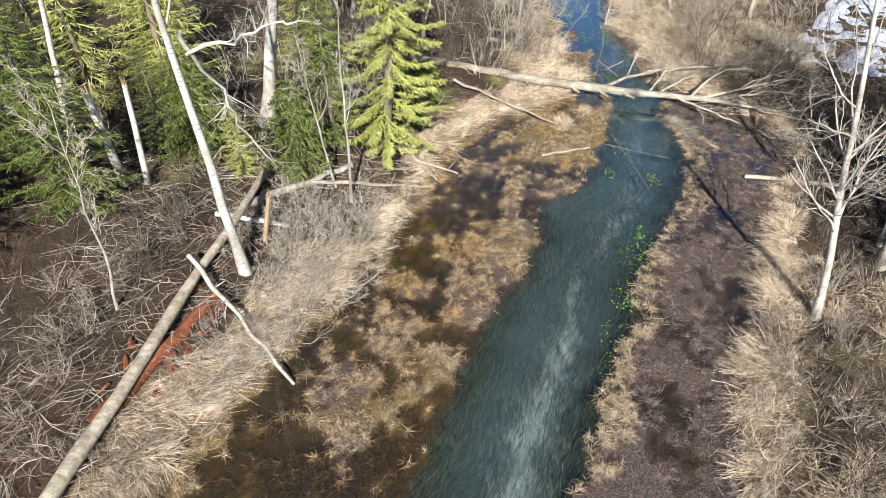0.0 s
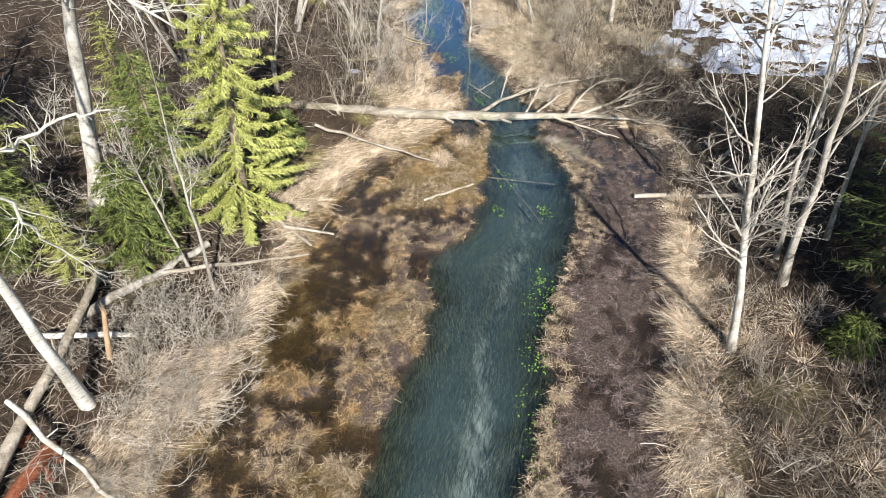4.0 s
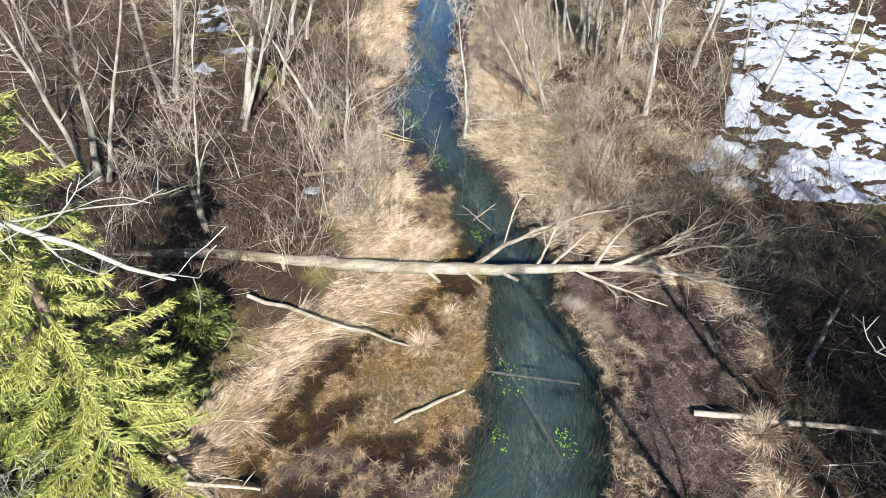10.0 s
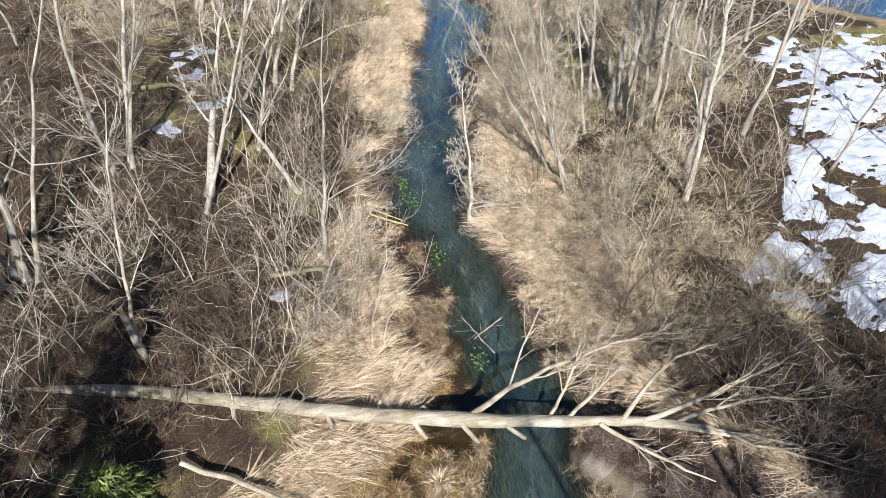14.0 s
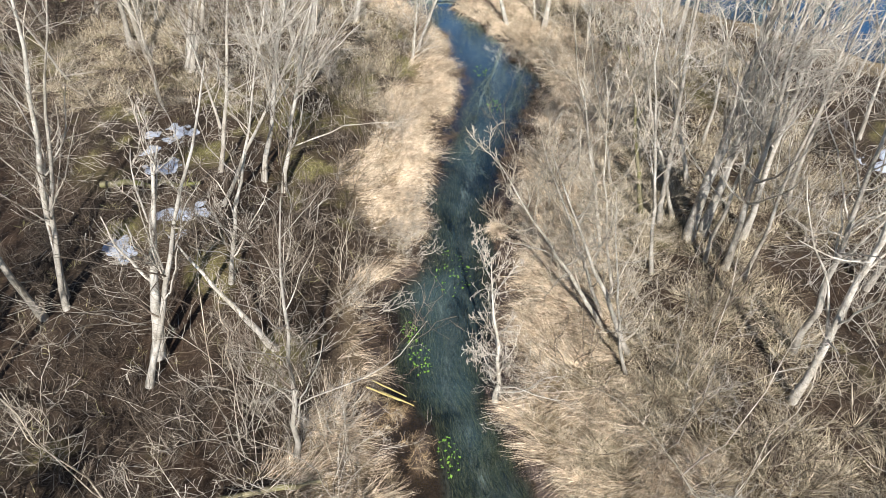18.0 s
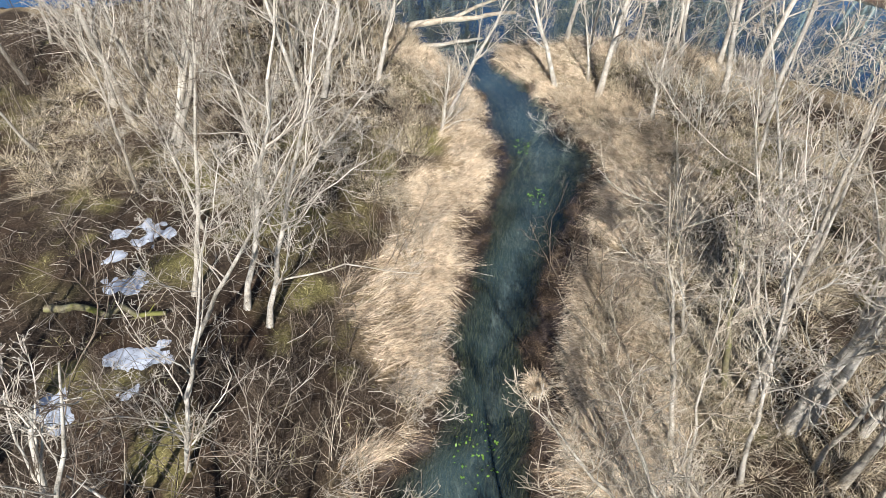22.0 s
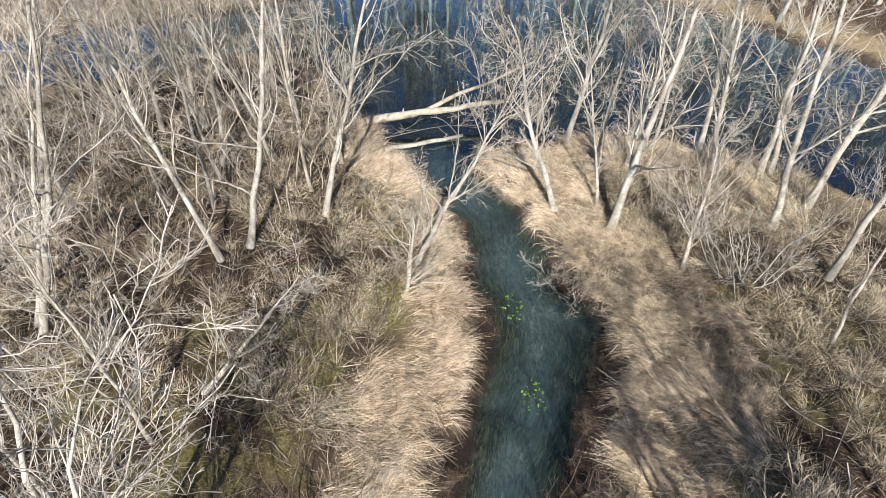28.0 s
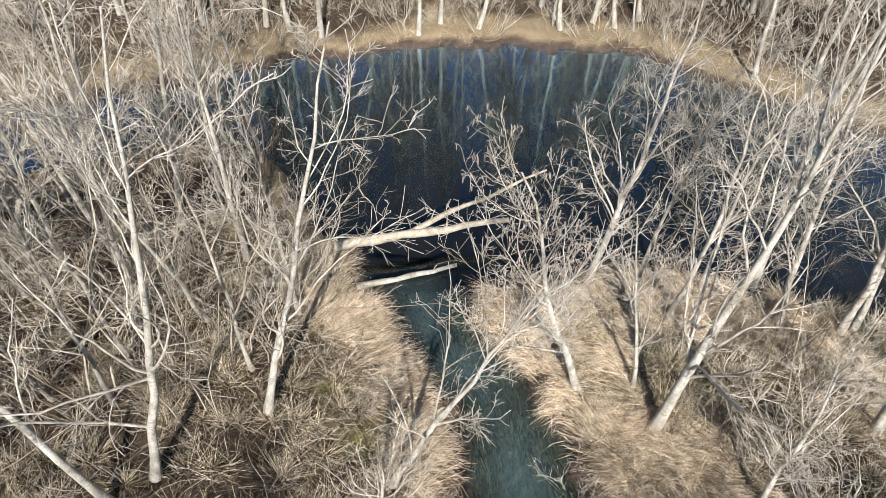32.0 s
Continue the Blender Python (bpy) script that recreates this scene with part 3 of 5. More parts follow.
def make_snow(label, x0, x1, y0, y1, cell, thick):
    xs, ys = np.arange(x0, x1, cell), np.arange(y0, y1, cell)
    X, Y = np.meshgrid(xs, ys)
    x, y = X.ravel(), Y.ravel()
    s = cover(x, y)["snow"]
    z = relief(x, y) + np.clip(thick * 1.4 * s, -0.12, thick) + 0.02 * fbm(x, y, 0.5, 71)
    nx = len(xs)
    i = (np.arange(len(ys) - 1)[:, None] * nx + np.arange(nx - 1)[None]).ravel()
    f = np.stack([i, i + 1, i + nx + 1, i + nx], 1)
    f = f[s[f].max(1) > -0.25]
    used, inv = np.unique(f, return_inverse=True)
    ob = new("snow_patch", mesh_of("snow_patch", np.stack([x, y, z], 1)[used], inv.reshape(f.shape), SNOW, True))
    return tagged(ob, label, "snow", "snow patches", "stuff")


SNOW = snow_material()
make_snow("melting white snow field with dark gaps on the forest floor", 12, 31, 21, 39, 0.075, 0.07)
make_snow("small melting snow patches between alders on brown litter", -3, 3.2, 26, 41, 0.05, 0.03)


# ---- trees ----
def rotated(v, axis_v, ang):
    return np.array(Matrix.Rotation(ang, 3, Vector(axis_v)) @ Vector(v))


def bare_tree(x, y, lean, height, dia, seed, bark=None, twig=None, limbs=10, low=0.35, wide=0.42, name="alder_tree", label="", away=0.0, curve=0.2, twigs=4, fine=1, catkins=0, group="bare alders", reach=(), far=False):
    """A leafless tree: trunk, single limbs with their branches, and fine twigs. lean: metres sideways for each metre up."""
    gen = np.random.default_rng(seed)
    z = float(relief(x, y)) - 0.08
    tree = empty(name, pose(x, y, z), label=label or "leafless grey-barked alder tree standing on the bank", category="tree", group=group)
    n = 11
    t = np.linspace(0, 1, n)
    sway = gen.normal(size=2) * curve * 0.22 * height
    P = np.stack([lean * height * t + sway[0] * t * (1 - t), away * height * t + sway[1] * t * (1 - t), height * t], 1)
    P[1:-1, :2] += gen.normal(size=(n - 2, 2)) * 0.018 * min(curve, 0.32) * height + (np.sin(t * gen.uniform(4, 8) + gen.uniform(0, 6))[:, None] * gen.normal(size=2) * 0.035 * min(curve, 0.32) * height)[1:-1] * t[1:-1, None]
    R = 0.44 * dia * (1 - 0.88 * t ** 0.95)
    R[0] *= 1.35
    P, R = P[None], R[None]
    bark, twig = bark or BARK, twig or TWIG
    limbs = int(limbs * 1.5)
    part("trunk", tubes(P, R, 9), bark, tree)
    A, Ar = sprout(P, R, limbs, (low * 0.7, 0.98), (0.5, 1.15), (wide * 0.45, wide * 1.05), 0.42, 0.15, 9, gen, 0.26)
    limbs = len(A)
    Ar = np.clip(Ar, 0.006, 0.030)
    B, Br = sprout(A, Ar, 6, (0.15, 0.98), (0.5, 1.2), (0.22, 0.55), 0.5, 0.22, 6, gen, 0.10)
    if far:
        tagged(part("limbs", tubes(A, Ar, 4), bark, tree), kind="stuff")
    for k in range(0 if far else limbs):
        part("limb", tubes(A[k:k + 1], Ar[k:k + 1], 5), bark if k % 3 else twig, tree)
    C, Cr = sprout(B, Br, min(twigs, 4), (0.10, 1.0), (0.4, 1.1), (0.3, 0.7), 0.6, 0.28, 4, gen, 0.06)
    D, Dr = sprout(A, Ar, 4, (0.3, 1.0), (0.4, 1.1), (0.18, 0.35), 0.3, 0.2, 4, gen, 0.1)
    E, Er = sprout(C, Cr, fine + 1, (0.2, 1.0), (0.4, 1.1), (0.3, 0.65), 0.7, 0.25, 2, gen, 0.05)
    T, Tr = sprout(P, R, 8, (low * 0.45, 0.95), (0.7, 1.4), (0.05, 0.13), 0.08, 0.15, 4, gen, 0.1)
    if far:
        Br, Cr, Er = Br + 0.004, Cr + 0.003, Er + 0.003
    thick = 0.007 if far else 0.0055
    tagged(part("crown", merged([tubes(B, np.clip(Br, 0.0045, 0.011), 3), tubes(C, np.clip(Cr, 0.0036, thick), 3), tubes(D, np.clip(Dr, 0.004, 0.009), 3), tubes(E, np.clip(Er, 0.003, thick * 0.8), 3), tubes(T, np.clip(Tr, 0.004, 0.012), 3)]), twig, tree), kind="stuff")
    for k, way in enumerate(reach):
        way = np.array(way, float) - [x, y, z]
        q, u = np.linspace(0, 1, len(way)), np.linspace(0, 1, 14)
        S = np.stack([np.interp(u, q, way[:, c]) for c in range(3)], 1) + gen.normal(size=(14, 3)) * 0.06
        rr = dia * 0.15 * (1 - 0.8 * u)
        G, Gr = sprout(S[None], rr[None], 12, (0.2, 1.0), (0.4, 1.0), (0.12, 0.3), 0.5, 0.2, 6, gen, 0.05)
        H, Hr = sprout(G, Gr, 4, (0.2, 1.0), (0.4, 1.0), (0.3, 0.6), 0.5, 0.2, 4, gen, 0.05)
        limb = part("limb", tubes(S[None], rr[None] * gen.uniform(0.85, 1.15, (1, 14)), 7), LICHEN, tree, "limb crusted with pale lichen")
        tagged(part("twig_spray", merged([tubes(G, Gr, 4), tubes(H, np.maximum(Hr, 0.006), 3)]), LICHEN, limb), kind="stuff")
    if catkins:
        K = C[gen.integers(0, len(C), catkins), -1]
        pts = np.stack([K, K - [0, 0, 0.05], K - [0, 0, 0.11]], 1) + gen.normal(size=(catkins, 3, 3)) * 0.008
        tagged(part("catkin_tassel", tubes(pts, np.tile([0.005, 0.008, 0.004], (catkins, 1)), 4), CATKIN, tree), kind="stuff")
    return tree


def bush(name, seed, stems, tall, twig, label, spread=0.55, thick=(0.007, 0.014), even=0.5, offs=(6, 2), reach=(0.2, 0.5)):
    gen = np.random.default_rng(seed)
    ob = empty(name, pose(0, 0, 0), label=label, category="shrub", group="bare shrubs")
    az, tilt, L = gen.uniform(0, 2 * np.pi, stems), np.abs(gen.normal(0, spread, stems)), tall * gen.uniform(even, 1.0, stems)
    d = np.stack([np.cos(az) * np.sin(tilt), np.sin(az) * np.sin(tilt), np.cos(tilt)], 1)
    P = np.empty((stems, 8, 3))
    P[:, 0] = np.stack([np.cos(az), np.sin(az), az * 0], 1) * gen.uniform(0, 0.6, (stems, 1)) * min(tall, 2.0) * 0.5 - [0, 0, 0.1]
    for q in range(1, 8):
        d = unit(d + gen.normal(size=d.shape) * 0.20 + [0, 0, 0.09])
        P[:, q] = P[:, q - 1] + d * (L / 7)[:, None]
    R = np.linspace(1, 0.3, 8)[None] * gen.uniform(*thick, (stems, 1))
    tagged(part("woody_base", tubes(P, R, 3), twig, ob), kind="stuff")
    B, Br = sprout(P, R, offs[0], (0.15, 1.0), (0.4, 1.1), reach, 0.6, 0.28, 5, gen, 0.15)
    C, Cr = sprout(B, Br, offs[1], (0.2, 1.0), (0.4, 1.1), (0.4, 0.8), 0.8, 0.25, 3, gen, 0.1)
    tagged(part("crown", merged([tubes(B, np.clip(Br, 0.0038, 0.008), 3), tubes(C, np.clip(Cr, 0.003, 0.0045), 3)]), twig, ob), kind="stuff")
    return ob


def spruce(x, y, height, radius, seed, name="spruce_tree", dense=1.0, low=0.12, lean=0.0, label="", needles=None, whorls=False, spray=1.0, taper=0.75):
    """A spruce: trunk, whorls of single drooping boughs with needle sprays."""
    gen = np.random.default_rng(seed)
    z = float(relief(x, y)) - 0.05
    tree = empty(name, pose(x, y, z), label=label or "yellow-green spruce tree with drooping boughs on the bank", category="tree", group="spruces")
    t = np.linspace(0, 1, 8)
    P = np.stack([lean * height * t, 0 * t, height * t], 1)[None]
    R = (0.018 * height * (1 - 0.93 * t) + 0.006)[None]
    part("trunk", tubes(P, R, 8), BARK_SPRUCE, tree)
    k = 0
    h = low
    while h < 0.985:
        reach = radius * (1 - h) ** taper * (0.55 + 0.45 * step(low - 0.02, low + 0.14, h)) + 0.12
        count = int(gen.integers(4, 7))
        ring = []
        for a in np.linspace(0, 2 * np.pi, count, endpoint=False) + gen.uniform(0, 6):
            a += gen.normal(0, 0.25)
            L = reach * gen.uniform(0.7, 1.12)
            q = np.linspace(0, 1, 6)
            drop = -0.42 * L * q + 0.30 * L * q ** 2.2 + gen.normal(0, 0.04) * L * q
            spine = np.stack([np.cos(a) * L * q, np.sin(a) * L * q, drop], 1) + [lean * height * h, 0, height * h]
            sr = np.linspace(0.018, 0.004, 6) * (0.5 + L / 2)
            pieces = [tubes(spine[None], sr[None], 3)]
            ns = max(5, int(L * 20 * dense))
            u = gen.uniform(0.15, 1.0, ns)
            base = np.stack([np.interp(u, q, spine[:, c]) for c in range(3)], 1)
            out = np.array([np.cos(a), np.sin(a), 0])
            sid = np.array([-np.sin(a), np.cos(a), 0]) * gen.choice([-1, 1], ns)[:, None]
            d = unit(out * gen.uniform(0.5, 1.1, (ns, 1)) + sid * gen.uniform(0.3, 1.2, (ns, 1)) + np.array([0, 0, -0.35]) * gen.uniform(0.2, 1.6, (ns, 1)))
            sl = (0.16 + 0.30 * L * (1.05 - u) * 0.6 + 0.1)[:, None] * gen.uniform(0.6, 1.2, (ns, 1)) * spray
            S = np.stack([base, base + d * sl + np.array([0, 0, -0.05])], 1)
            pieces.append(tubes(S, np.tile([0.020 * spray, 0.004], (ns, 1)), 3))
            m2 = ns * (2 if whorls else 3)
            idx = gen.integers(0, ns, m2)
            b2 = base[idx] + d[idx] * sl[idx] * gen.uniform(0.2, 0.9, (m2, 1))
            d2 = unit(d[idx] + gen.normal(size=(m2, 3)) * 0.55)
            S2 = np.stack([b2, b2 + d2 * gen.uniform(0.08, 0.17, (m2, 1)) * spray], 1)
            pieces.append(tubes(S2, np.tile([0.017 * spray, 0.003], (m2, 1)), 3))
            if whorls:
                ring += pieces
            else:
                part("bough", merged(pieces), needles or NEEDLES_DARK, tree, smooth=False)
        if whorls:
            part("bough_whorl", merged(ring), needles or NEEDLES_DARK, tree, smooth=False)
        h += gen.uniform(0.028, 0.045)
    return tree


def log(name, a, b, r0, r1, mat, seed, label, bends=0.03, stubs=0, sides=8):
    """A fallen trunk from a to b, with broken branch stubs as parts."""
    gen = np.random.default_rng(seed)
    a, b = np.array(a, float), np.array(b, float)
    ob = empty(name, pose(*a), label=label, category="log", group="fallen logs")
    t = np.linspace(0, 1, 9)
    L = np.linalg.norm(b - a)
    P = (b - a)[None] * t[:, None]
    P[1:-1] += gen.normal(size=(7, 3)) * bends * L * 0.2
    R = r0 + (r1 - r0) * t
    R = R * (1 + 0.05 * gen.normal(size=9))
    v, f = tubes(P[None], R[None], sides)
    v = v + gen.normal(size=v.shape) * r0 * 0.04
    caps = [(v[k:k + sides], np.array([(0, 1, 2, 3), (0, 3, 4, 7), (4, 5, 6, 7)])) for k in (0, len(v) - sides)]
    part("trunk", merged([(v, f)] + caps), mat, ob)
    for k in range(stubs):
        i = int(gen.integers(2, 8))
        d = unit(np.cross(unit(b - a), gen.normal(size=3)) + np.array([0, 0, 0.5]) + unit(b - a) * 0.6)
        l = gen.uniform(0.15, 0.55)
        S = P[i] + d * np.linspace(0, l, 3)[:, None] + gen.normal(size=(3, 3)) * 0.01
        part("branch_stub", tubes(S[None], (R[i] * 0.35 * np.array([1, 0.8, 0.5]))[None], 5), mat, ob)
    return ob


# ---- the standing trees, from the near end of the creek to the river ----
bare_tree(-5.48, 12.67, 0.0, 12.5, 0.33, 101, BARK_BIRCH, TWIG, 11, 0.62, 0.42, "birch_tree", "tall white-barked birch leaning over a fallen trunk", -0.02, 0.1, group="birches", reach=(((-5.45, 12.7, 7.4), (-5.3, 12.9, 6.7), (-4.95, 13.2, 5.6), (-4.85, 13.5, 4.5), (-4.35, 13.8, 3.2)), ((-5.45, 12.7, 6.9), (-3.9, 13.2, 7.2), (-2.9, 13.6, 7.3))))
bare_tree(-6.1, 19.4, 0.20, 13.0, 0.56, 102, BARK_PALE, TWIG, 12, 0.55, 0.34, "aspen_tree", "thick grey aspen trunk among young spruces", 0.0, 0.1, group="aspens", reach=(((-4.4, 19.4, 9.0), (-2.6, 17.3, 9.3), (-0.6, 16.4, 8.9), (1.3, 15.6, 8.4)), ((-4.6, 19.3, 8.2), (-3.2, 16.0, 8.8), (-1.6, 13.9, 8.3)), ((-4.4, 19.4, 9.3), (-2.4, 18.6, 10.0), (-0.6, 18.2, 9.7))))
bare_tree(9.73, 11.1, -0.27, 11.5, 0.24, 103, BARK_PALE, TWIG, 16, 0.36, 0.26, label="slender pale alder leaning over the marsh edge", curve=0.08)
bare_tree(12.0, 12.6, -0.16, 11.5, 0.26, 104, BARK, TWIG, 10, 0.36, 0.34)
bare_tree(12.4, 13.5, -0.17, 10.5, 0.15, 105, BARK, TWIG, 9, 0.36, 0.34)
bare_tree(14.4, 15.6, -0.2, 11.0, 0.17, 106, BARK, TWIG, 9, 0.36, 0.34)
bare_tree(13.9, 13.6, -0.22, 11.0, 0.16, 107, BARK, TWIG, 9, 0.36, 0.34)
bare_tree(-11.7, 17.1, 0.18, 10.0, 0.25, 109, BARK_BIRCH, TWIG, 8, 0.55, 0.3, "birch_tree", "white-barked birch behind the spruces", group="birches")
bare_tree(-14.0, 18.4, 0.15, 10.0, 0.26, 110, BARK_BIRCH, TWIG, 8, 0.55, 0.3, "birch_tree", "white-barked birch behind the spruces", group="birches")
bare_tree(-2.9, 16.0, 0.05, 7.5, 0.12, 111, BARK, TWIG, 7, 0.45, 0.3, label="thin grey sapling bent over fallen wood")
bare_tree(-3.45, 16.6, -0.08, 5.5, 0.10, 112, BARK, TWIG, 6, 0.45, 0.3, label="thin grey sapling bent over fallen wood")
bare_tree(-8.3, 11.0, 0.10, 6.5, 0.10, 113, BARK, TWIG, 7, 0.4, 0.3, label="thin grey sapling on the brown slope")
bare_tree(-4.1, 28.4, 0.20, 9.5, 0.25, 120, BARK, TWIG_BROWN, 11, 0.25, 0.4, label="many-stemmed alder in the brown thicket", twigs=4, fine=1)
bare_tree(-4.3, 28.5, -0.10, 9.0, 0.20, 121, BARK, TWIG_BROWN, 10, 0.25, 0.4, twigs=4, fine=1)
bare_tree(-3.8, 28.3, 0.42, 8.0, 0.16, 122, BARK, TWIG_BROWN, 9, 0.25, 0.4, twigs=4, fine=1)
bare_tree(-4.4, 28.1, -0.32, 8.0, 0.16, 119, BARK, TWIG_BROWN, 9, 0.25, 0.4, twigs=4, fine=1)
bare_tree(0.22, 31.0, 0.30, 5.6, 0.32, 123, BARK_PALE, TWIG, 6, 0.6, 0.45, label="stout pale alder with a broken top", twigs=4, fine=1)
bare_tree(2.75, 31.3, -0.36, 4.0, 0.20, 124, BARK_PALE, TWIG_BROWN, 3, 0.5, 0.2, label="leaning broken alder snag in the thicket", twigs=4, fine=1)
bare_tree(-2.5, 32.2, 0.12, 8.5, 0.19, 125, BARK, TWIG_BROWN, 9, 0.35, 0.36, twigs=4, fine=1)
bare_tree(3.32, 28.5, 0.13, 7.0, 0.15, 126, BARK, TWIG_BROWN, 12, 0.2, 0.42, twigs=4, fine=1)
bare_tree(-0.9, 25.6, 0.22, 6.5, 0.12, 127, BARK, TWIG, 8, 0.3, 0.36)
bare_tree(7.7, 29.6, -0.07, 4.7, 0.14, 128, BARK_PALE, TWIG, 13, 0.15, 0.34, label="small pale alder with catkins leaning over the creek", catkins=260, curve=0.5)
bare_tree(-2.15, 32.7, 0.28, 9.0, 0.19, 129, BARK_PALE, TWIG, 10, 0.3, 0.36, twigs=4, fine=1)
bare_tree(0.2, 30.2, 0.41, 7.5, 0.17, 130, BARK_PALE, TWIG_BROWN, 9, 0.35, 0.36, twigs=4, fine=1)
bare_tree(2.05, 37.0, 0.27, 8.5, 0.17, 132, BARK_PALE, TWIG, 10, 0.3, 0.36, label="slim pale alder beside old snow", twigs=4, fine=1)
bare_tree(2.63, 36.5, 0.30, 8.0, 0.16, 133, BARK_PALE, TWIG, 14, 0.2, 0.42, label="slim pale alder beside old snow", twigs=4, fine=1)
bare_tree(0.8, 37.3, 0.26, 8.5, 0.14, 134, BARK, TWIG_BROWN, 9, 0.35, 0.36, label="slim grey alder beside old snow", twigs=4, fine=1)
bare_tree(-1.1, 43.5, 0.40, 9.0, 0.20, 135, BARK, TWIG, 10, 0.3, 0.36)
bare_tree(1.05, 35.8, 0.58, 6.0, 0.13, 136, BARK, TWIG, 9, 0.2, 0.42, twigs=4, fine=1)
bare_tree(1.55, 33.1, 0.31, 6.5, 0.13, 137, BARK_PALE, TWIG, 11, 0.2, 0.42, twigs=4, fine=1)
bare_tree(-2.05, 32.4, 0.35, 7.5, 0.16, 138, BARK, TWIG_BROWN, 9, 0.3, 0.36, twigs=4, fine=1)
bare_tree(-2.8, 44.7, -0.02, 9.0, 0.25, 139, BARK, TWIG, 10, 0.3, 0.34)
bare_tree(-3.7, 45.7, 0.15, 9.0, 0.23, 140, BARK, TWIG, 10, 0.3, 0.34)
bare_tree(-1.45, 44.8, 0.38, 9.0, 0.19, 141, BARK_PALE, TWIG, 10, 0.3, 0.34)
bare_tree(10.65, 31.4, -0.38, 5.5, 0.12, 150, BARK, TWIG_WARM, 9, 0.25, 0.4)
bare_tree(10.7, 29.7, -0.23, 5.5, 0.10, 151, BARK, TWIG_WARM, 9, 0.25, 0.4)
bare_tree(13.5, 33.5, 0.04, 10.0, 0.34, 152, BARK_PALE, TWIG, 13, 0.3, 0.38, label="stout pale alder leaning among thinner stems")
bare_tree(13.9, 33.6, -0.02, 9.0, 0.27, 153, BARK_PALE, TWIG, 11, 0.3, 0.36, catkins=320)
bare_tree(13.77, 28.4, -0.10, 9.5, 0.20, 154, BARK_PALE, TWIG, 12, 0.25, 0.36, catkins=320)
bare_tree(14.4, 29.6, -0.14, 8.5, 0.19, 155, BARK, TWIG, 11, 0.3, 0.36)
bare_tree(10.9, 30.2, -0.42, 6.0, 0.15, 156, BARK, TWIG_WARM, 9, 0.3, 0.36)
bare_tree(10.6, 31.1, -0.55, 5.5, 0.14, 157, BARK, TWIG_WARM, 9, 0.3, 0.36)
bare_tree(17.1, 31.2, -0.02, 10.0, 0.17, 158, BARK, TWIG, 9, 0.45, 0.3, catkins=320)
bare_tree(14.0, 32.3, -0.08, 9.0, 0.20, 159, BARK, TWIG, 10, 0.3, 0.36)
bare_tree(12.95, 34.1, -0.09, 8.5, 0.18, 160, BARK, TWIG_WARM, 10, 0.3, 0.36)
bare_tree(14.9, 33.3, -0.08, 9.0, 0.2, 161, BARK_PALE, TWIG, 10, 0.3, 0.36, catkins=320)
bare_tree(11.2, 33.5, -0.25, 7.0, 0.13, 162, BARK, TWIG_WARM, 9, 0.3, 0.36)
bare_tree(12.2, 32.5, -0.2, 7.5, 0.12, 163, BARK_PALE, TWIG, 9, 0.3, 0.36, catkins=320)
bare_tree(13.6, 32.6, -0.04, 8.5, 0.12, 164, BARK, TWIG, 9, 0.3, 0.36, catkins=320)
bare_tree(14.2, 31.8, -0.02, 9.0, 0.12, 165, BARK, TWIG, 9, 0.3, 0.36)
bare_tree(11.05, 32.0, -0.2, 6.5, 0.10, 166, BARK, TWIG_WARM, 9, 0.25, 0.4)
bare_tree(12.6, 34.6, -0.27, 5.5, 0.18, 167, BARK_MOSS, TWIG_WARM, 7, 0.4, 0.3, label="mossy leaning alder trunk in the thicket")
bare_tree(13.4, 34.3, -0.37, 7.5, 0.13, 168, BARK, TWIG, 10, 0.3, 0.38, catkins=320)
bare_tree(14.3, 35.7, -0.40, 7.5, 0.15, 169, BARK_PALE, TWIG, 11, 0.25, 0.4, catkins=320)
bare_tree(12.3, 36.1, -0.29, 6.0, 0.10, 170, BARK, TWIG_WARM, 10, 0.25, 0.4, catkins=320)
bare_tree(-1.3, 43.7, 0.40, 7.5, 0.17, 171, BARK_PALE, TWIG, 12, 0.2, 0.42, label="tan alder full of catkins in the thicket", catkins=300)
bare_tree(2.45, 45.45, -0.15, 8.5, 0.17, 172, BARK_PALE, TWIG, 10, 0.3, 0.34, label="tan alder leaning towards the thicket")
bare_tree(3.06, 45.9, 0.23, 8.5, 0.20, 173, BARK_PALE, TWIG, 11, 0.25, 0.36)
bare_tree(4.77, 47.35, 0.26, 8.0, 0.19, 174, BARK_PALE, TWIG, 11, 0.25, 0.36)
bare_tree(1.72, 49.5, 0.1, 8.5, 0.17, 175, BARK, TWIG, 10, 0.3, 0.36)
bare_tree(7.2, 46.0, 0.42, 5.5, 0.17, 176, BARK_PALE, TWIG, 13, 0.25, 0.5, label="pale alder leaning low over the creek", curve=0.4)
bare_tree(6.9, 45.0, 0.1, 2.6, 0.16, 177, BARK_PALE, TWIG_WARM, 12, 0.1, 0.75, label="low spreading alder stool on the reed bank")
bare_tree(11.28, 48.15, -0.30, 6.0, 0.22, 178, BARK_PALE, TWIG, 13, 0.3, 0.42, label="crooked pale alder with cones beside the river", catkins=420, curve=0.8, twigs=4)
bare_tree(12.55, 46.9, 0.09, 9.0, 0.27, 179, BARK_PALE, TWIG, 13, 0.25, 0.40, label="pale forked alder on the mossy point", twigs=4)
bare_tree(12.2, 51.3, 0.12, 7.5, 0.22, 180, BARK_PALE, TWIG, 12, 0.3, 0.36, catkins=200, twigs=4)
bare_tree(14.0, 45.2, -0.06, 4.5, 0.15, 181, BARK_PALE, TWIG, 12, 0.15, 0.5)
bare_tree(16.8, 46.4, -0.10, 9.5, 0.24, 182, BARK_PALE, TWIG, 11, 0.3, 0.34, twigs=4)
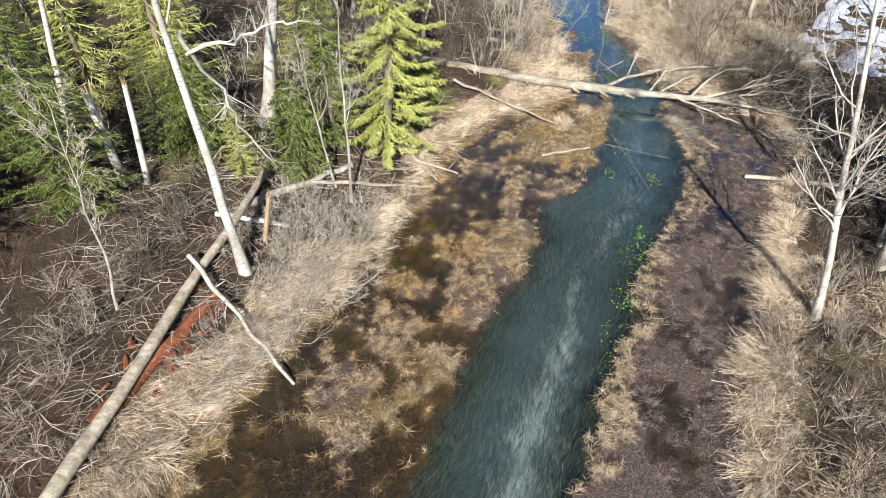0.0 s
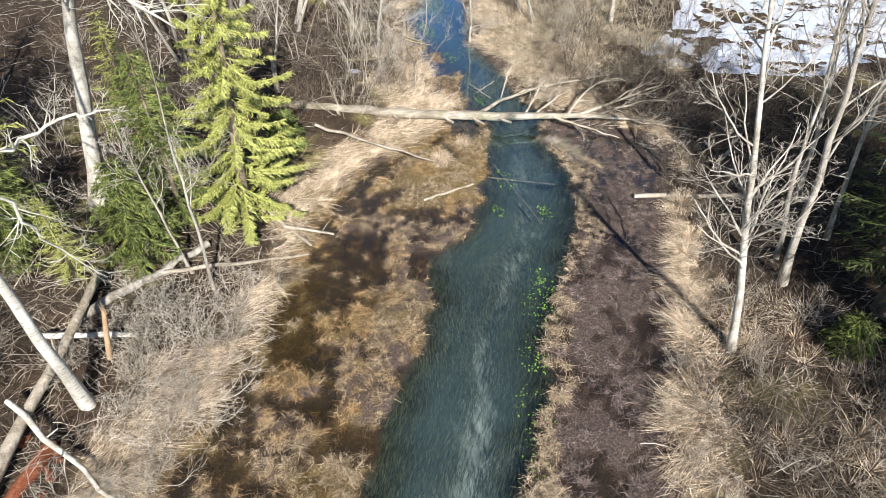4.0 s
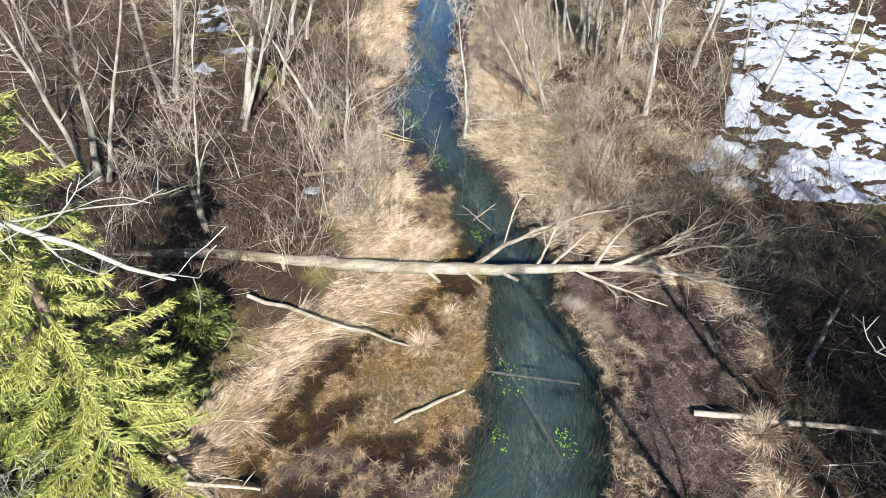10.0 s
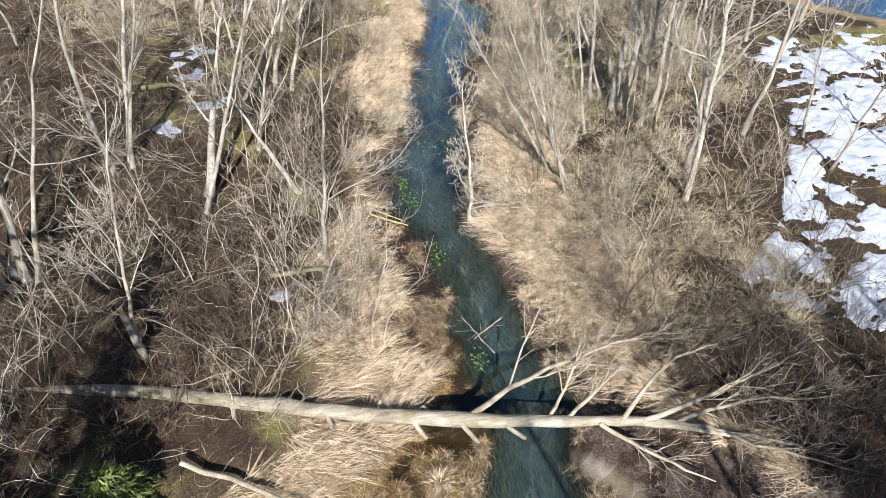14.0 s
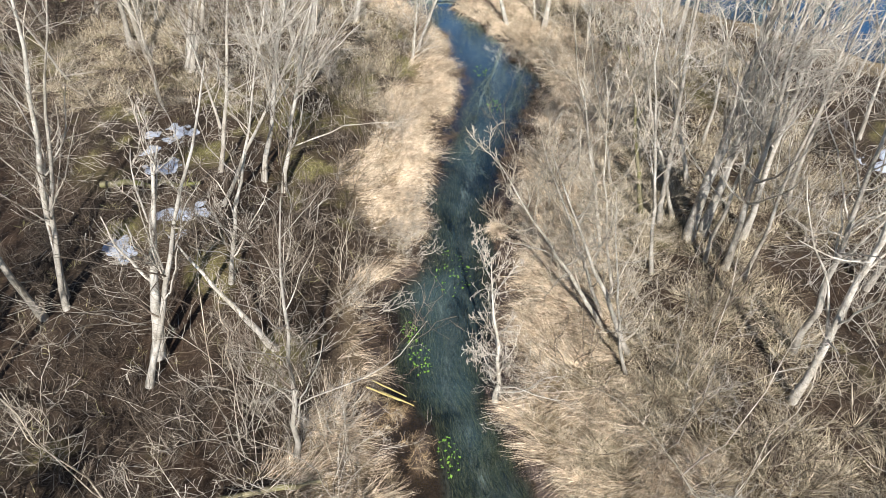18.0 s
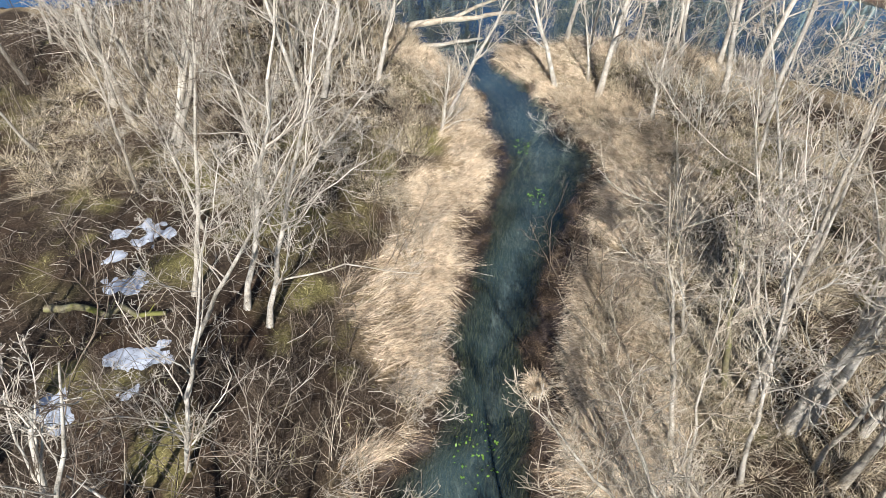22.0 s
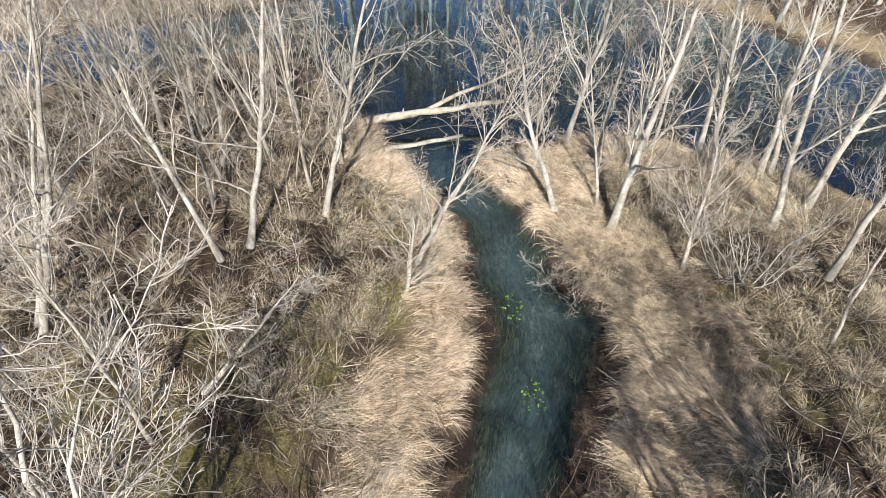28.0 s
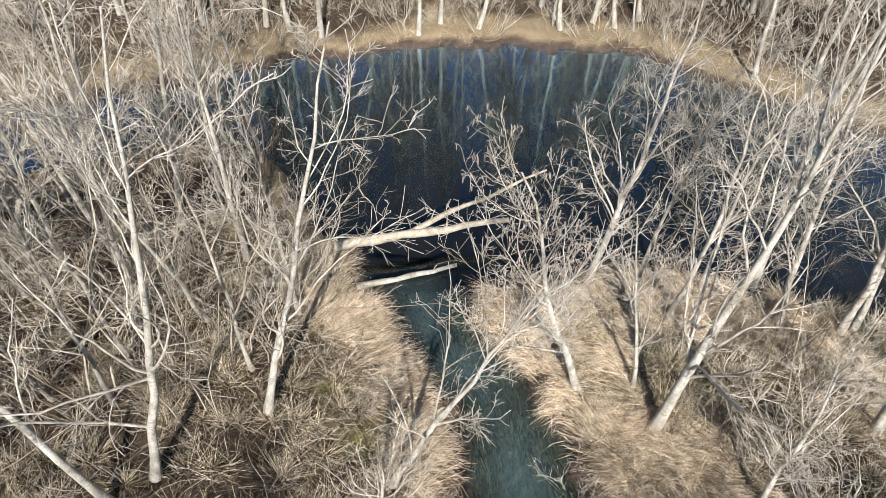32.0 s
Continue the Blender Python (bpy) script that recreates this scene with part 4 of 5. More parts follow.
bare_tree(17.8, 49.3, -0.07, 9.0, 0.22, 183, BARK_PALE, TWIG, 11, 0.3, 0.34, twigs=4)
bare_tree(18.35, 47.5, 0.13, 9.5, 0.27, 184, BARK_PALE, TWIG, 11, 0.3, 0.34, twigs=4)
bare_tree(17.2, 44.3, 0.0, 9.5, 0.21, 185, BARK_PALE, TWIG, 10, 0.4, 0.30)
bare_tree(16.9, 51.6, -0.05, 8.5, 0.22, 186, BARK_PALE, TWIG, 10, 0.3, 0.34, twigs=4)
bare_tree(16.4, 49.5, -0.14, 8.0, 0.19, 187, BARK_PALE, TWIG, 12, 0.3, 0.38, twigs=4)
bare_tree(13.75, 49.8, 0.03, 7.0, 0.16, 188, BARK_PALE, TWIG, 12, 0.3, 0.40, twigs=4)
bare_tree(18.2, 49.4, -0.15, 8.5, 0.20, 189, BARK_PALE, TWIG, 10, 0.3, 0.34, twigs=4)
bare_tree(12.9, 50.2, 0.10, 6.0, 0.14, 190, BARK, TWIG, 11, 0.25, 0.4, twigs=4)
bare_tree(12.45, 48.0, -0.2, 5.0, 0.12, 191, BARK_PALE, TWIG, 9, 0.3, 0.4, twigs=4)
bare_tree(14.95, 50.9, 0.05, 7.0, 0.13, 192, BARK_PALE, TWIG, 11, 0.25, 0.4, twigs=4)
bare_tree(-5.7, 48.7, 0.25, 9.0, 0.21, 193, BARK, TWIG, 9, 0.35, 0.34)
bare_tree(0.0, 53.2, 0.15, 9.0, 0.20, 194, BARK, TWIG, 10, 0.3, 0.34)
bare_tree(1.75, 53.1, 0.15, 8.5, 0.20, 195, BARK, TWIG, 10, 0.3, 0.34)
bare_tree(3.5, 52.2, 0.0, 7.0, 0.18, 196, BARK_PALE, TWIG, 12, 0.25, 0.40)
bare_tree(-0.5, 51.4, 0.05, 8.5, 0.18, 197, BARK, TWIG, 10, 0.3, 0.34)
bare_tree(-2.2, 52.6, 0.5, 7.5, 0.18, 198, BARK, TWIG, 10, 0.3, 0.34)
bare_tree(5.0, 50.4, -0.05, 5.5, 0.15, 199, BARK, TWIG, 12, 0.25, 0.45)

bare_tree(2.05, 40.6, -0.04, 6.2, 0.115, 221, BARK, TWIG, 11, 0.2, 0.46, label="young grey alder with a wide twiggy crown in dry grass", twigs=4, fine=1)
bare_tree(0.5, 39.6, -0.05, 5.2, 0.10, 222, BARK_PALE, TWIG, 10, 0.2, 0.48, label="young pale alder with a wide twiggy crown beside snow", twigs=4, fine=1)
bare_tree(2.75, 41.7, 0.85, 2.7, 0.15, 223, BARK_PALE, TWIG, 12, 0.35, 0.5, label="young alder bent low over dry grass", twigs=4, fine=2, away=0.25)
bare_tree(-1.6, 41.2, 0.05, 6.5, 0.11, 224, BARK, TWIG, 10, 0.2, 0.46, label="young grey alder with a wide twiggy crown in dry grass", twigs=4, fine=1, catkins=200)

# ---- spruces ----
spruce(-1.93, 18.05, 9.6, 1.95, 201, lean=0.08, dense=2.8, spray=0.56, taper=0.5, low=0.08, needles=NEEDLES_SUNLIT, label="sunlit yellow-green spruce on the creek bank")
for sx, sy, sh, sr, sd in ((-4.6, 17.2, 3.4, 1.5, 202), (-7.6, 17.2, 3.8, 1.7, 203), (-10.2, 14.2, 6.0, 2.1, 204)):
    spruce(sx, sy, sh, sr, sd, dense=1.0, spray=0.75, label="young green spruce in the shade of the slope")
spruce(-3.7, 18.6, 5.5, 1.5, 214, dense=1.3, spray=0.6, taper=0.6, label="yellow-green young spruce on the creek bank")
YOUNG = [spruce(-9.0, 19.4, 8.0, 2.2, 205, dense=0.62, whorls=True, spray=0.75, needles=NEEDLES_SUNLIT, label="green spruce on the wooded slope"), spruce(-12.6, 16.2, 7.0, 2.2, 206, dense=0.62, whorls=True, spray=0.75, needles=NEEDLES_SHADED, label="green spruce on the wooded slope")]
for k, (sx, sy, sc) in enumerate(((-5.2, 22.4, 0.6), (-13.5, 20.5, 1.1), (-15.5, 13.5, 1.0), (-17.0, 17.5, 1.2), (-11.0, 23.5, 1.0), (-12.6, 11.4, 0.8), (-6.2, 16.4, 0.36), (-8.6, 17.0, 0.5), (-11.2, 18.6, 0.9), (-4.3, 18.9, 0.34), (-9.9, 21.6, 0.8), (-14.6, 16.4, 0.95), (-16.4, 20.6, 1.1), (-13.0, 13.6, 0.75))):
    copy_thing(YOUNG[k % 2], pose(sx, sy, float(relief(sx, sy)) - 0.05, 0, 0, 67 * k) @ Matrix.Diagonal((sc, sc, sc, 1)))
# spruces added out of view, only to throw shade on the left slope
for sx, sy, sc in ((-13.5, 3.0, 1.1), (-11.2, 0.2, 1.1), (-15.6, 6.0, 1.2), (-9.0, -2.5, 1.0)):
    copy_thing(YOUNG[1], pose(sx, sy, float(relief(sx, sy)) - 0.05, 0, 0, 40 * sx) @ Matrix.Diagonal((sc, sc, sc, 1)))
spruce(-0.6, 21.7, 1.5, 0.65, 208, dense=0.9, label="small spruce beside the fallen tree")
spruce(-1.2, 20.3, 1.5, 0.6, 209, dense=0.9, label="small spruce beside the fallen tree")
DARK = spruce(13.5, 11.0, 11.5, 2.3, 210, dense=0.5, whorls=True, spray=0.85, needles=NEEDLES_SHADED, label="dark green spruce casting shade at the edge of the bog")
# most of these copies stand out of view, added to shade bank and bog
for k, (sx, sy, sc) in enumerate(((14.9, 12.7, 0.90), (13.0, 8.6, 0.80), (16.3, 12.6, 0.88), (17.9, 13.6, 0.74), (19.8, 14.2, 0.70), (22.0, 14.4, 0.68), (16.5, 9.6, 1.0), (13.2, 5.2, 1.08), (15.4, 6.6, 1.06), (17.6, 7.2, 1.06), (19.8, 8.8, 0.96), (22.4, 10.2, 0.88), (14.2, 1.4, 1.3), (11.9, 0.4, 0.82), (12.6, 3.0, 0.7), (11.4, -3.5, 1.0), (16.8, 2.8, 1.26), (19.4, 3.8, 1.24))):
    copy_thing(DARK, pose(sx, sy, float(relief(sx, sy)) - 0.05, 0, 0, 71 * k + 20) @ Matrix.Diagonal((sc, sc, sc, 1)))
spruce(12.4, 6.2, 1.6, 0.6, 212, dense=1.0, label="small green spruce seedling in dry grass")
spruce(11.9, 10.1, 1.1, 0.4, 213, dense=1.0, label="small green spruce seedling in dry grass")


# ---- fallen wood ----
def fallen_aspen():
    """The big barkless tree that lies across the creek: trunk, forked crown and snapped stubs."""
    gen = np.random.default_rng(301)
    ob = empty("fallen_tree", pose(0, 0, 0), label="large pale barkless tree fallen across the creek", category="fallen tree")
    P = np.array([(-4.2, 25.2, 0.70), (-0.95, 24.45, 0.92), (1.75, 23.75, 0.75), (4.05, 23.13, 0.62), (6.5, 22.6, 0.55), (8.2, 22.3, 0.5), (9.8, 22.05, 0.5), (11.2, 21.6, 0.5), (12.9, 20.9, 0.45)])
    R = np.array([0.10, 0.135, 0.16, 0.175, 0.16, 0.12, 0.09, 0.065, 0.03])
    t, tt = np.linspace(0, 1, 9), np.linspace(0, 1, 33)
    Q = np.stack([np.interp(tt, t, P[:, c]) for c in range(3)], 1) + gen.normal(size=(33, 3)) * 0.012
    v, f = tubes(Q[None], np.interp(tt, t, R)[None], 12)
    part("trunk", (v + gen.normal(size=v.shape) * 0.012, f), LOG_WOOD, ob)
    for a, b, c, r in (((6.2, 22.7, 0.6), (8.2, 23.4, 0.9), (9.9, 23.9, 0.8), 0.075), ((7.9, 22.4, 0.5), (8.6, 23.1, 0.95), (9.2, 23.9, 1.1), 0.045), ((8.3, 22.3, 0.55), (9.3, 22.9, 0.8), (10.0, 23.3, 0.7), 0.05),
                       ((9.5, 22.1, 0.5), (10.7, 22.9, 1.1), (12.2, 23.3, 1.0), 0.06), ((9.9, 22.0, 0.5), (11.6, 22.2, 0.9), (13.3, 22.6, 1.0), 0.07), ((9.0, 22.1, 0.5), (9.9, 21.2, 0.45), (10.9, 20.5, 0.35), 0.055),
                       ((10.5, 21.8, 0.5), (12.2, 21.9, 0.8), (14.2, 21.6, 0.9), 0.055), ((9.8, 23.9, 0.8), (10.8, 23.9, 0.9), (12.2, 23.7, 1.1), 0.04), ((11.0, 21.6, 0.5), (12.4, 20.9, 0.5), (14.0, 20.0, 0.5), 0.05)):
        a, b, c = (np.array(k) for k in (a, b, c))
        u = np.linspace(0, 1, 9)[:, None]
        S = (a * (1 - u) ** 2 + 2 * (b * 2 - (a + c) / 2) * u * (1 - u) + c * u ** 2) + gen.normal(size=(9, 3)) * 0.025
        S[0] = a
        rr = r * (1 - 0.75 * u[:, 0])
        B, Br = sprout(S[None], rr[None], 9, (0.2, 1.0), (0.3, 0.8), (0.2, 0.5), 0.5, 0.14, 5, gen, 0.12)
        C, Cr = sprout(B, Br, 5, (0.2, 1.0), (0.3, 0.8), (0.3, 0.7), 0.55, 0.14, 4, gen, 0.1)
        limb = part("limb", tubes(S[None], rr[None], 7), DEAD_WOOD, ob)
        tagged(part("twig_spray", merged([tubes(B, Br, 4), tubes(C, np.maximum(Cr, 0.006), 3)]), DEAD_WOOD, limb), kind="stuff")
    for x, dx, dy in ((5.0, 0.25, -0.55), (6.0, 0.32, -0.6), (6.9, 0.42, -0.5), (4.2, 0.2, 0.35), (3.2, 0.15, -0.5), (1.2, 0.1, -0.45), (5.5, -0.2, 0.35)):
        y, z = np.interp(x, P[:, 0], P[:, 1]), np.interp(x, P[:, 0], P[:, 2])
        S = np.array([(x, y, z), (x + dx * 0.5, y + dy * 0.5, z - 0.05), (x + dx, y + dy, z - 0.02)])
        part("branch_stub", tubes(S[None], np.array([[0.065, 0.055, 0.045]]), 7), DEAD_WOOD, ob)
    return ob


fallen_aspen()


def gz(x, y, up=0.0):
    return (x, y, max(float(relief(x, y)), -0.02) + up)


log("fallen_log", gz(-8.0, 5.6, 0.25), gz(-5.5, 16.3, 0.45), 0.17, 0.10, LOG_WOOD, 311, "long pale barkless log lying up the brown slope", 0.02, 3)
log("rotten_log", gz(-7.7, 7.8, 0.06), gz(-6.0, 11.7, 0.06), 0.24, 0.15, ROT_WOOD, 312, "crumbling red rotten log under a pale trunk", 0.02, 0)
log("fallen_log", gz(-6.8, 12.5, 0.55), gz(-3.6, 9.2, 0.12), 0.065, 0.04, BARK_PALE, 313, "broken pale birch stem lying to the water", 0.04, 5)
log("fallen_log", gz(-6.6, 14.4, 0.3), gz(-4.5, 14.3, 0.3), 0.08, 0.06, BARK_BIRCH, 314, "short grey birch pole on the slope", 0.02, 0)
log("fallen_log", gz(-6.0, 15.0, 0.15), gz(-3.0, 17.4, 0.3), 0.13, 0.09, BARK, 315, "dark fallen stem among brushwood", 0.04, 2)
log("fallen_log", gz(0.4, 22.4, 0.3), gz(4.15, 20.7, 0.18), 0.055, 0.03, DEAD_WOOD, 316, "slim pale log lying on flattened grass", 0.03, 3)
log("fallen_log", gz(10.15, 17.55, 0.15), gz(13.6, 15.8, 0.25), 0.07, 0.05, DEAD_WOOD, 317, "pale log pushed through a grass tuft", 0.02, 1)
log("fallen_log", gz(3.45, 18.7, 0.12), gz(5.2, 19.2, 0.08), 0.05, 0.035, DEAD_WOOD, 318, "short pale log on the marsh edge", 0.03, 1)
log("fallen_log", gz(-4.1, 16.4, 0.3), gz(-0.3, 17.0, 0.16), 0.06, 0.035, DEAD_WOOD, 319, "pale branch lying from the slope to the water", 0.04, 3)
log("fallen_log", gz(-1.3, 18.7, 0.2), gz(-0.2, 17.4, 0.1), 0.07, 0.04, DEAD_WOOD, 320, "pale root end hanging over the water", 0.03, 2)
log("fallen_log", gz(-0.9, 18.0, 0.25), gz(0.5, 17.75, 0.1), 0.05, 0.03, DEAD_WOOD, 321, "short pale branch reaching over the water", 0.03, 1)
log("fallen_log", gz(5.3, 24.9, 0.12), gz(5.75, 24.2, 0.1), 0.075, 0.07, DEAD_WOOD, 322, "short sawn pale log piece on the marsh", 0.0, 0)
log("fallen_log", gz(13.2, 18.0, 0.15), gz(15.2, 19.6, 0.25), 0.06, 0.04, BARK, 323, "grey pole lying in the dark bog", 0.02, 0)
log("fallen_log", (5.7, 52.7, 0.45), (10.4, 53.3, 0.7), 0.15, 0.07, DEAD_WOOD, 324, "pale tree fallen across the creek mouth", 0.02, 4)
log("fallen_log", (6.3, 51.5, 0.15), (8.9, 52.2, 0.12), 0.09, 0.05, BARK, 325, "dark half-sunken log at the creek mouth", 0.03, 1)
log("fallen_log", (7.2, 52.9, 0.5), (11.5, 54.3, 1.6), 0.09, 0.03, DEAD_WOOD, 326, "pale forked limb over the river", 0.03, 3)
log("fallen_log", gz(2.0, 27.6, 0.15), gz(3.9, 27.9, 0.15), 0.06, 0.05, BARK_MOSS, 327, "mossy fallen stem in dry grass", 0.03, 0)
log("fallen_log", gz(-2.4, 36.9, 0.2), gz(0.4, 36.6, 0.2), 0.10, 0.05, BARK_MOSS, 328, "mossy fallen trunk beside snow", 0.13, 5)
log("sunken_log", (6.9, 17.2, -0.15), (6.3, 20.5, -0.15), 0.045, 0.03, TWIG_DARK, 329, "slim log lying under clear water", 0.01, 0)
log("sunken_log", (5.6, 19.9, -0.1), (8.0, 19.0, -0.15), 0.04, 0.03, TWIG_DARK, 330, "slim mossy log lying under clear water", 0.01, 0)


for k, (cx, cy) in enumerate(((-7.3, 8.9), (-6.7, 9.6), (-7.1, 10.4), (-6.3, 10.9), (-6.6, 11.7), (-7.6, 9.9), (-6.0, 11.6), (-6.7, 8.7), (-6.5, 9.3), (-6.3, 9.9), (-6.1, 10.4), (-5.9, 10.9), (-6.9, 8.1), (-7.9, 8.6), (-7.5, 9.3), (-7.1, 10.1), (-6.2, 9.5), (-5.8, 11.3), (-6.4, 10.5))):
    log("wood_chunk", gz(cx, cy, 0.05), gz(cx + 0.16 * math.sin(k * 2.1), cy + 0.22 + 0.05 * (k % 3), 0.03), 0.10, 0.05, ROT_WOOD, 340 + k, "crumbled red chunk of rotten wood on litter", 0.06, 0)
for k, (cx, cy) in enumerate(((4.8, 30.2), (4.95, 30.35), (5.1, 30.15))):
    log("broken_reed", gz(cx, cy, 0.12), gz(cx + 0.75, cy - 0.35 - 0.06 * k, 0.1), 0.02, 0.014, STRAW_STALK, 350 + k, "yellow broken reed stalk at the water's edge", 0.02, 0)
log("floating_branch", (6.9, 25.2, 0.03), (7.7, 25.6, 0.25), 0.022, 0.010, DEAD_WOOD, 355, "pale twiggy branch sticking out of the water", 0.08, 5)
log("floating_branch", (7.3, 24.7, 0.02), (6.7, 25.9, 0.12), 0.018, 0.008, DEAD_WOOD, 356, "pale twiggy branch sticking out of the water", 0.08, 5)


def snag(x, y, lean, height, dia, seed, mat, label):
    z = float(relief(x, y)) - 0.1
    ob = empty("tree_snag", pose(x, y, z), label=label, category="snag", group="broken snags")
    gen = np.random.default_rng(seed)
    t = np.linspace(0, 1, 6)
    P = np.stack([lean * height * t, 0.02 * gen.normal(size=6), height * t], 1)
    part("trunk", tubes(P[None], (dia / 2 * (1.1 - 0.35 * t))[None], 8), mat, ob)
    m = 5
    a = np.linspace(0, 2 * np.pi, m, endpoint=False)
    top = P[-1] + np.stack([np.cos(a), np.sin(a), a * 0], 1) * dia * 0.24
    S = np.stack([top - [0, 0, 0.1], top + [0, 0, 0.05], top + np.stack([a * 0, a * 0, gen.uniform(0.08, 0.3, m)], 1)], 1)
    part("splintered_top", tubes(S, np.tile([dia * 0.16, dia * 0.12, 0.004], (m, 1)), 4), FRESH_WOOD, ob)
    return ob


snag(-9.5, 15.4, 0.0, 3.2, 0.26, 331, BARK_BIRCH, "broken white birch stump standing on the slope")
snag(-8.9, 15.6, 0.12, 3.4, 0.19, 332, BARK_BIRCH, "thin broken white birch snag on the slope")
snag(-0.8, 25.4, 0.0, 1.6, 0.18, 333, BARK, "grey broken stump in leaf litter")
snag(-5.2, 13.9, 0.25, 1.7, 0.14, 334, FRESH_WOOD, "freshly split orange stump beside brushwood")

# ---- shrubs ----
BUSHES = [bush("willow_shrub", 401, 18, 2.3, TWIG_BROWN, "bare brown willow shrub in the thicket"),
          bush("willow_shrub", 402, 16, 2.8, TWIG_WARM, "bare tan willow shrub in the thicket"),
          bush("brush_shrub", 403, 18, 1.5, TWIG_WARM, "low tangled tan brush on dry grass", 0.7, offs=(7, 1)),
          bush("brush_shrub", 404, 16, 1.3, TWIG_BROWN, "low tangled brown brush on leaf litter", 0.75, offs=(6, 1)),
          bush("brush_pile", 409, 20, 1.5, TWIG, "bleached tangle of pale brushwood on the bank", 1.15, (0.006, 0.013)),
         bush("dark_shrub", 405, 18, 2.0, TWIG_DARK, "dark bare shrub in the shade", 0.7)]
LIGHT = [bare_tree(-6.5, 33.0, 0.1, 7.5, 0.13, 411, BARK, TWIG_WARM, 8, 0.3, 0.4, "young_alder", "young bare alder in the thicket", twigs=3, fine=1, group="young alders"),
         bare_tree(-7.5, 37.0, -0.05, 8.5, 0.17, 412, BARK, TWIG_WARM, 9, 0.35, 0.36, "young_alder", "young bare alder in the thicket", twigs=3, fine=1, group="young alders"),
         bare_tree(15.5, 37.5, -0.1, 7.0, 0.12, 413, BARK_PALE, TWIG_WARM, 9, 0.25, 0.42, "young_alder", "young bare alder in the thicket", twigs=3, fine=1, group="young alders")]
taken = [(o.location.x, o.location.y) for o in scene.objects if o.parent is None and o.type == "EMPTY"]
taken += [(-7.4, 8.4), (-7.0, 9.2), (-6.6, 9.8), (-6.3, 10.5), (-6.1, 11.2)]


def scatter(count, box, test, gap, seed):
    gen = np.random.default_rng(seed)
    out = []
    tries = 0
    while len(out) < count and tries < 40:
        tries += 1
        x, y = gen.uniform(box[0], box[1], 300), gen.uniform(box[2], box[3], 300)
        ok = test(x, y)
        for px, py in zip(x[ok], y[ok]):
            if all((px - a) ** 2 + (py - b) ** 2 > gap * gap for a, b in out + taken) and len(out) < count:
                out.append((px, py))
    return out


def dry(lo, hi):
    def test(x, y):
        c = cover(x, y)
        return (c["away"] > lo) & (c["away"] < hi) & (c["snow"] < 0.0)
    return test


gen = np.random.default_rng(421)


def plant(protos, places, lo, hi, tilt=6.0):
    for x, y in places:
        s = gen.uniform(lo, hi)
        ob = protos[int(gen.integers(0, len(protos)))]
        copy_thing(ob, pose(x, y, float(relief(x, y)) - 0.03, gen.normal(0, tilt), gen.normal(0, tilt), gen.uniform(0, 360)) @ Matrix.Diagonal((s, s, s, 1)))


STEMS = [bush("alder_sapling", 406, 5, 4.6, TWIG, "clump of slim pale alder saplings", 0.20, (0.009, 0.018), 0.6, (11, 3), (0.10, 0.26)),
         bush("alder_sapling", 407, 4, 5.4, TWIG_WARM, "clump of slim tan alder saplings", 0.16, (0.010, 0.020), 0.7, (12, 3), (0.08, 0.24)),
         bush("alder_sapling", 408, 7, 3.4, TWIG_BROWN, "clump of low brown alder saplings", 0.30, (0.010, 0.018), 0.6, (8, 3), (0.12, 0.30))]
plant([BUSHES[0], BUSHES[0], BUSHES[1], BUSHES[3], BUSHES[3]], scatter(40, (-9, 6, 23.5, 51), dry(1.2, 14), 1.2, 431), 0.5, 1.0)
plant([BUSHES[3], BUSHES[3], BUSHES[5]], scatter(66, (-8, 5.5, 23.5, 40), dry(0.5, 12), 0.6, 438), 0.45, 0.85, 10)
plant([BUSHES[3], BUSHES[2]], scatter(24, (-10.5, -3.5, 6, 18), dry(0.8, 9), 0.7, 439), 0.4, 0.75, 10)
plant([BUSHES[2]], scatter(26, (-2, 8, 40, 50.5), dry(0.3, 7), 0.7, 440), 0.35, 0.65, 10)
plant([BUSHES[1], BUSHES[2]], scatter(15, (9, 18, 23.5, 38.5), dry(1.0, 9), 1.4, 432), 0.45, 0.9)
plant([BUSHES[3], BUSHES[2]], scatter(34, (-9, -0.5, 5, 22), dry(0.3, 7), 0.9, 433), 0.5, 0.9)
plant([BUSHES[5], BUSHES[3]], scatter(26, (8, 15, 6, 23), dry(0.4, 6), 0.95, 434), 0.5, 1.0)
plant([BUSHES[3], BUSHES[5], BUSHES[0]], scatter(26, (-15, -6.5, 5, 15), dry(0.8, 14), 0.9, 457), 0.5, 0.9, 12)
plant([BUSHES[0], BUSHES[3]], scatter(10, (10, 19, 44.5, 51.5), dry(0.3, 6), 1.0, 435), 0.4, 0.85)
plant([BUSHES[1], BUSHES[2]], scatter(44, (-2, 24, 58, 70), dry(0.0, 6), 0.9, 436), 0.8, 1.3)
plant([BUSHES[4]], scatter(26, (-6.2, -1.6, 9.0, 16.4), dry(-0.2, 7), 0.5, 445), 0.7, 1.1, 12)
plant([BUSHES[4], BUSHES[2], BUSHES[3]], scatter(36, (6.0, 12.5, 4.0, 14.0), dry(0.1, 5.5), 0.6, 446), 0.5, 0.95, 10)
LICHEN_SHRUB = bush("lichen_shrub", 410, 14, 2.6, LICHEN, "pale grey lichen-covered shrub beside the creek", 0.5, (0.010, 0.022), 0.6, (9, 3), (0.15, 0.4))
LICHEN_SHRUB.matrix_basis = pose(15.2, 44.6, float(relief(15.2, 44.6)) - 0.03)
